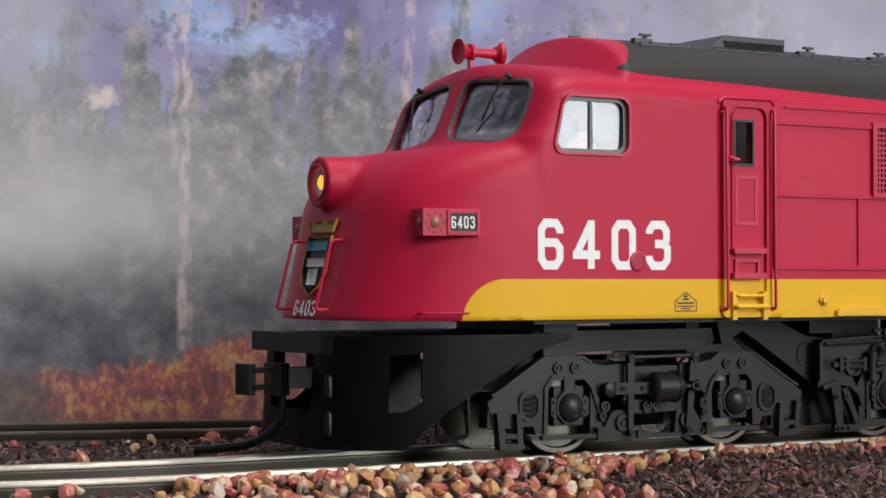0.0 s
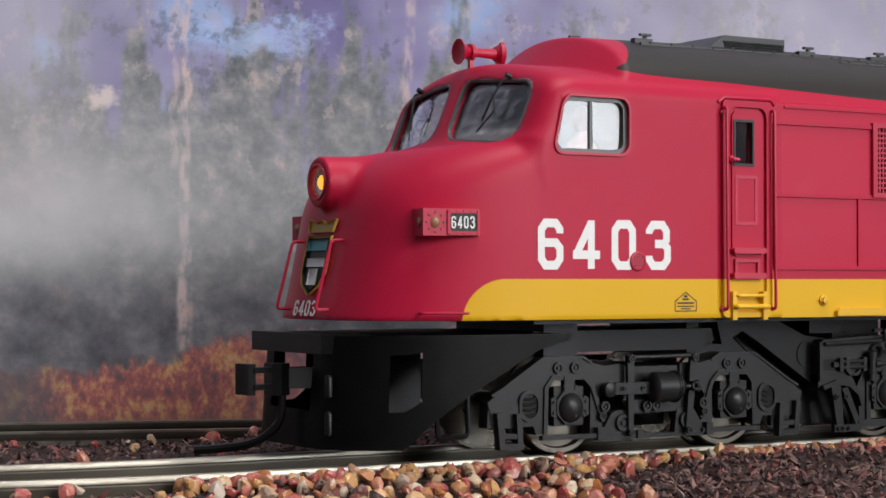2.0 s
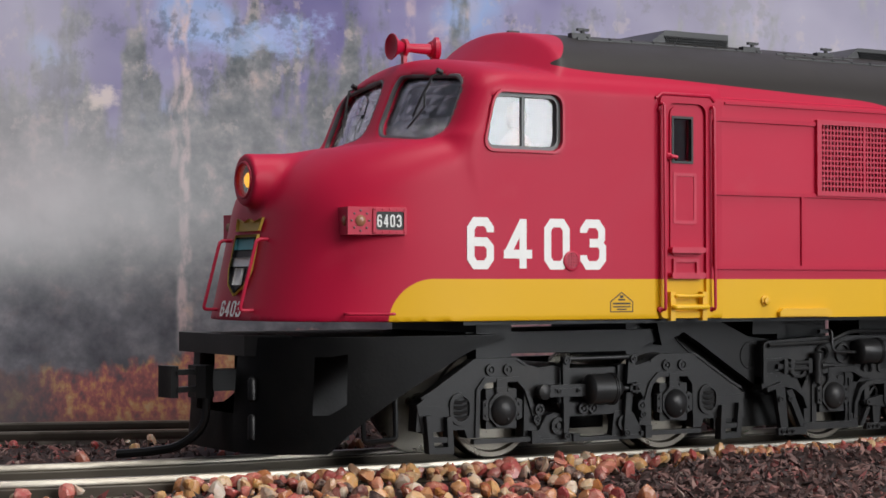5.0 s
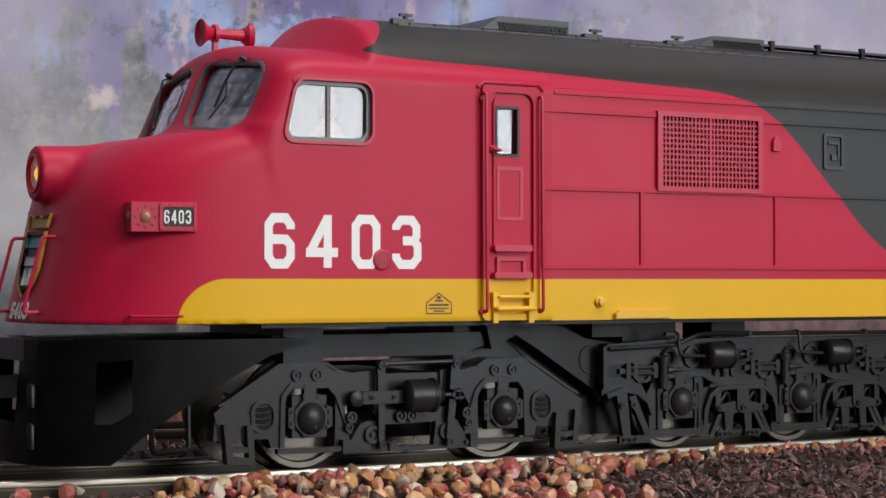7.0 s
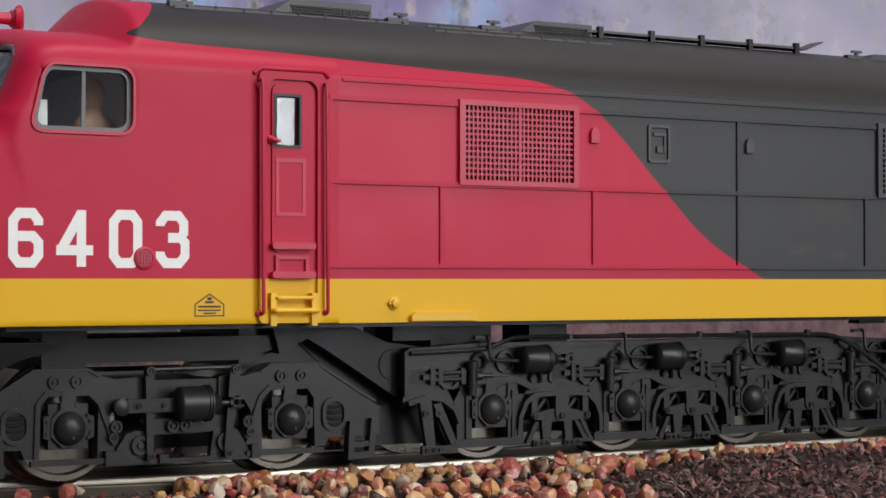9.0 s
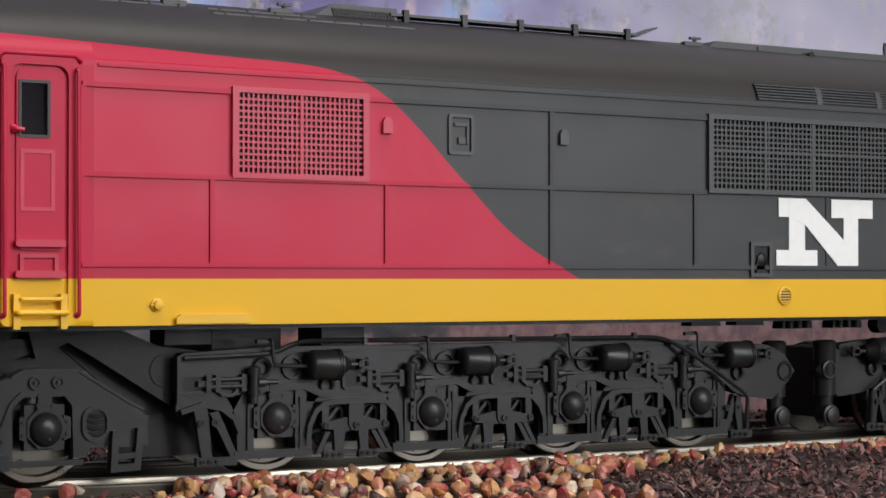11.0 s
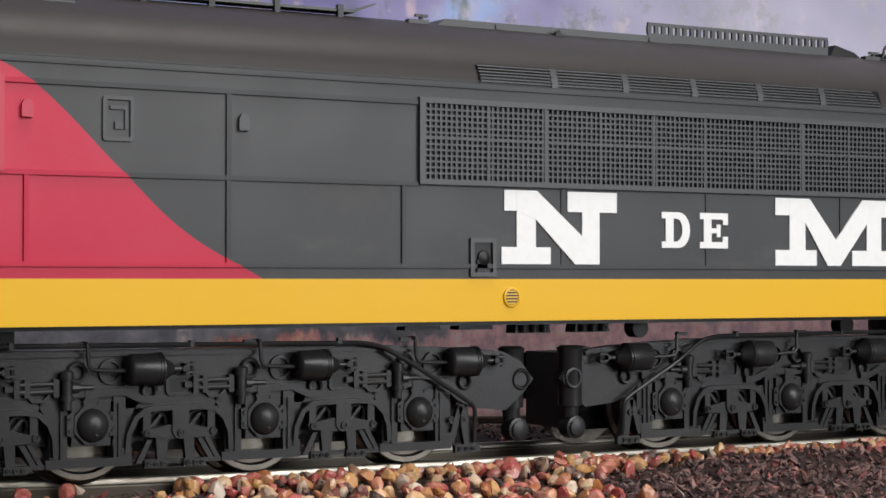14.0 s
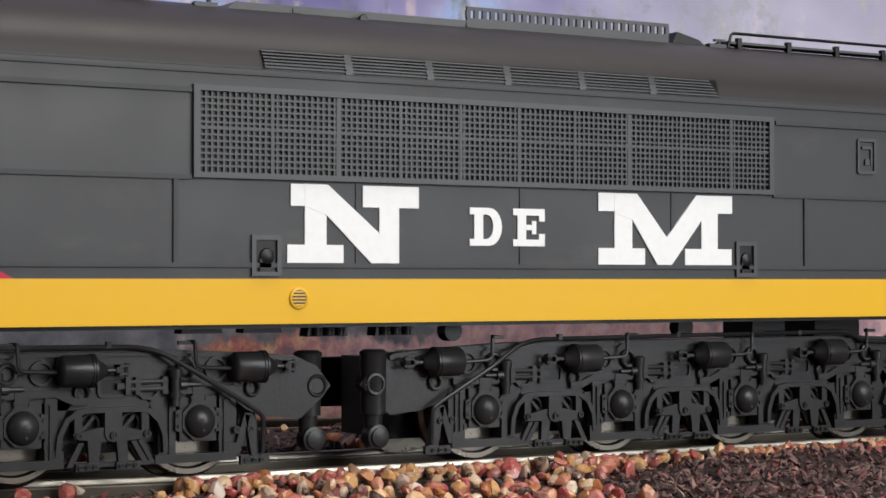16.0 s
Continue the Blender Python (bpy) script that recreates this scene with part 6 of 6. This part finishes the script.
def pilot(flip, name):
    def X(x):
        return x if not flip else 2 * 285.9 - x
    # plough: a bowed plate whose lower edge sweeps up behind the front
    bm = bmesh.new()
    n = 60
    cols = []
    for i in range(n + 1):
        a = math.pi * i / n
        c, s = math.cos(a), math.sin(a)
        y = -17.4 * math.copysign(abs(c) ** 0.5, c)
        x = 152.5 - 29.0 * abs(s) ** 0.62
        zt = 15.15
        k = max(0.0, min(1.0, (x - 131.2) / 19.5))
        zb = 2.6 + 12.2 * k ** 0.74
        zb = min(zb, 14.6)
        rings = []
        for t in range(7):
            z = zb + (zt - zb) * t / 6
            lean = 0.14 * (15.15 - z) * abs(s) ** 2
            rings.append(((X(x - lean * 0.6), y, z)))
        cols.append(rings)
    grid = [[bm.verts.new(p) for p in c] for c in cols]
    for a, b in zip(grid, grid[1:]):
        for t in range(6):
            yy, zz, xx = (a[t].co.y + b[t].co.y) / 2, (a[t].co.z + a[t + 1].co.z) / 2, (a[t].co.x + b[t].co.x) / 2
            hole = 7.2 < zz < 12.8 and 128.6 < X(xx) < 132.6 and abs(yy) > 8
            mouth = abs(yy) < 6.0 and 7.0 < zz < 13.5
            if not hole and not mouth:
                bm.faces.new((a[t], b[t], b[t + 1], a[t + 1]))
    bmesh.ops.solidify(bm, geom=bm.faces[:], thickness=0.9)
    pi = part(name, bm, M_PILOT, loco, "satin black plough pilot with coupler opening", smooth=40)
    bm = bmesh.new()
    plan = [(152.0, -17.0), (152.0, 17.0), (136, 16.6), (130.5, 14.5), (128.6, 11), (128.2, 5), (128.2, -5), (128.6, -11), (130.5, -14.5), (136, -16.6)]
    slab(bm, [(X(x), y) for x, y in plan], 14.6, 15.2)
    part("deck", bm, M_PILOT, pi, bevel=0.12)
    SHIFT[0] = -3.4
    bm = bmesh.new()
    slab(bm, [(X(x), y) for x, y in ((126.4, -8.6), (126.4, 11.5), (130.6, 13.5), (131.0, -11.5))], 13.1, 15.35)
    part("buffer_step", bm, M_PILOT, pi, "black step plate on the pilot", bevel=0.25)
    for y in (-9.5, -6.8):
        bm = bmesh.new()
        lathe(bm, (X(127.0), y, 4.0), (0, 0, 1), [(0, 0.3), (0.2, 0.5), (2.5, 0.5), (2.8, 0.3)], 12)
        if y < -8:
            lathe(bm, (X(127.0), y, 8.2), (0, 0, 1), [(0, 0.3), (0.2, 0.5), (2.3, 0.5), (2.6, 0.3)], 12)
        box(bm, min(X(127.0), X(128.6)), max(X(127.0), X(128.6)), y - 0.25, y + 0.25, 4.2, 6.4)
        part("buffer_lug", bm, M_PILOT, pi, bevel=0.1)
    # black block added behind the opening, standing for the shade inside
    bm = bmesh.new()
    box(bm, X(131.5), X(141.0), -6.2, 6.2, 3.2, 14.4)
    part("mouth_backing", bm, M_PILOT, pi)
    # knuckle coupler
    SHIFT[0] = -2.2
    bm = bmesh.new()
    box(bm, min(X(123.0), X(132)), max(X(123.0), X(132)), -1.2, 1.2, 9.0, 11.4)
    slab(bm, [(X(x), y) for x, y in ((119.0, -1.7), (119.8, -1.9), (120.2, -1.0), (120.1, 0.6), (119.5, 1.7), (118.7, 1.6), (118.8, 0.5), (119.0, -0.6))], 8.4, 11.9)
    for z in (9.0, 10.9):
        slab(bm, [(X(x), y) for x, y in ((119.6, -2.2), (122.4, -1.4), (122.4, 0.2), (119.8, -0.6))], z, z + 0.6)
    slab(bm, [(X(x), y) for x, y in ((122.2, -1.4), (123.2, -1.9), (124.6, -1.1), (124.6, 1.2), (123.2, 1.8), (122.2, 1.1))], 8.3, 11.9)
    co = part("coupler", bm, M_PILOT, loco, "black knuckle coupler", bevel=0.2)
    bm = bmesh.new()
    pipe(bm, bend([(X(123.6), -1.2, 8.5), (X(123.5), -1.2, 5.2), (X(121.0), 0.6, 2.8), (X(117.6), 3.4, 2.2), (X(115.0), 5.2, 2.0)], 2.2, 6), 0.5)
    part("trip_pin", bm, M_PILOT, co, "curved uncoupling pin")
    # step loop behind the plough
    SHIFT[0] = -0.4
    bm = bmesh.new()
    pipe(bm, bend([(X(135.4), -14.6, 8.5), (X(135.4), -14.9, 3.6), (X(139.6), -14.9, 3.8), (X(139.6), -14.6, 9.2)], 0.7), 0.32)
    part("step_loop", bm, M_PILOT, pi)


def underframe():
    """Beams between body and trucks, seen through the gap under the sill."""
    bm = bmesh.new()
    prism(bm, [(149.0, 14.4), (152.0, 15.3), (180.6, 15.4), (180.6, 14.0), (176.0, 12.8), (156.0, 12.8)], -10.5, 10.5)
    part("truck_beam", bm, M_PILOT, loco, bevel=0.2)
    bm = bmesh.new()
    prism(bm, [(179.6, 16.6), (190.0, 16.2), (197.4, 13.1), (198.0, 7.4), (196.6, 7.6), (186.6, 13.6), (184.0, 15.0), (180.5, 13.4)], -11.4, -9.4)
    prism(bm, [(179.6, 16.6), (188.5, 16.4), (200.2, 13.7), (201.0, 9.0), (184.0, 15.0)], 9.4, 11.4)
    gs = part("gusset", bm, M_BLACK, loco, "black sloping frame gusset with a round hole", bevel=0.2)
    # black plate added in the gap, standing for the deep shade there
    bm = bmesh.new()
    prism(bm, [(182.0, 16.0), (201.5, 13.6), (204.0, 9.0), (204.0, 2.8), (190.5, 2.8), (190.5, 9.0)], -9.2, -8.4)
    part("gap_shade_plate", bm, M_PILOT, gs)
    # raised disc in darker black, painted as the shaded round hole
    bm = bmesh.new()
    lathe(bm, (194.9, -11.42, 11.9), (0, -1, 0), [(0, 1.75), (0.14, 1.7), (0.14, 1.5), (0.03, 1.45)], 26)
    part("hole_disc", bm, M_PILOT, gs)
    for x0, x1, y0, y1, z0 in ((153.0, 158.0, -11, 11, 12.0), (176.5, 187.0, -9, 9, 12.0), (194.5, 200.0, -12.5, -8, 14.6), (201.5, 210.0, -9, 9, 13.0), (214.0, 219.5, -11.5, -5, 14.0), (358, 366, -10, 10, 13.0), (346.0, 351.5, -11.5, -5, 14.0)):
        bm = bmesh.new()
        box(bm, x0, x1, y0, y1, z0, 17.0)
        part("body_mount", bm, M_PILOT, loco, bevel=0.15)
    for x0, x1, lamps in ((264.0, 268.8, 0), (271.2, 275.9, 0), (279.0, 284.1, 3), (287.6, 292.8, 3)):
        bm = bmesh.new()
        z0 = 15.3 if lamps else 15.8
        prism(bm, [(x0 + 0.3, 16.9), (x1 - 0.3, 16.9), (x1, z0), (x0, z0)], -15.6, -13.4)
        bx = part("sill_box", bm, M_PILOT, loco, "small black box under the sill", bevel=0.12)
        for i in range(lamps):
            bm = bmesh.new()
            rod(bm, (x0 + 1.1 + i * 1.45, -15.7, 15.4), (x0 + 1.1 + i * 1.45, -15.7, 16.4), 0.55, 12)
            part("plug", bm, M_BLACK, bx)
    for x in (334.6, 300.0):
        bm = bmesh.new()
        lathe(bm, (x, -12.0, 15.6), (0, 1, 0), [(0, 1.2), (2.0, 1.2)], 18)
        part("air_filter", bm, M_PILOT, loco)
    bm = bmesh.new()
    prism(bm, [(371.0, 14.0), (391.0, 16.6), (430, 16.6), (430, 14.2), (392, 13.8), (374, 9.0), (371.0, 9.0)], -11.4, -9.4)
    part("gusset", bm, M_PILOT, loco, bevel=0.2)
    bm = bmesh.new()
    box(bm, 147, 428, -18.4, 18.4, 16.35, 16.78)
    part("floor_plate", bm, M_PILOT, loco)


nose = build_shell()
windows(nose)
lettering()
side_details()
cab_door()
nose_details()
horn()
SHIFT[0] = -1.2
roof_details()
SHIFT[0] = -0.62
lead_truck(False, "guiding_truck")
drive_truck(False, "driving_truck")
drive_truck(True, "driving_truck")
lead_truck(True, "guiding_truck")
SHIFT[0] = -0.1
pilot(False, "pilot")
SHIFT[0] = -0.75
underframe()


def motions():
    walk(loco, [(t, pose(-s * X_SCALE * MM, 0, 0)) for t, s in ROWS])
    ts = [0.0, 3.9] + [4.1 + 0.2 * i for i in range(60)]
    ts[-1] = 16.0
    tt, ss = [r[0] for r in ROWS], [r[1] for r in ROWS]
    for w, r in TURNING:
        at = w.location.copy()
        walk(w, [(t, Matrix.Translation(at) @ Matrix.Rotation(-float(np.interp(t, tt, ss)) * X_SCALE / r, 4, "Y")) for t in ts])


motions()
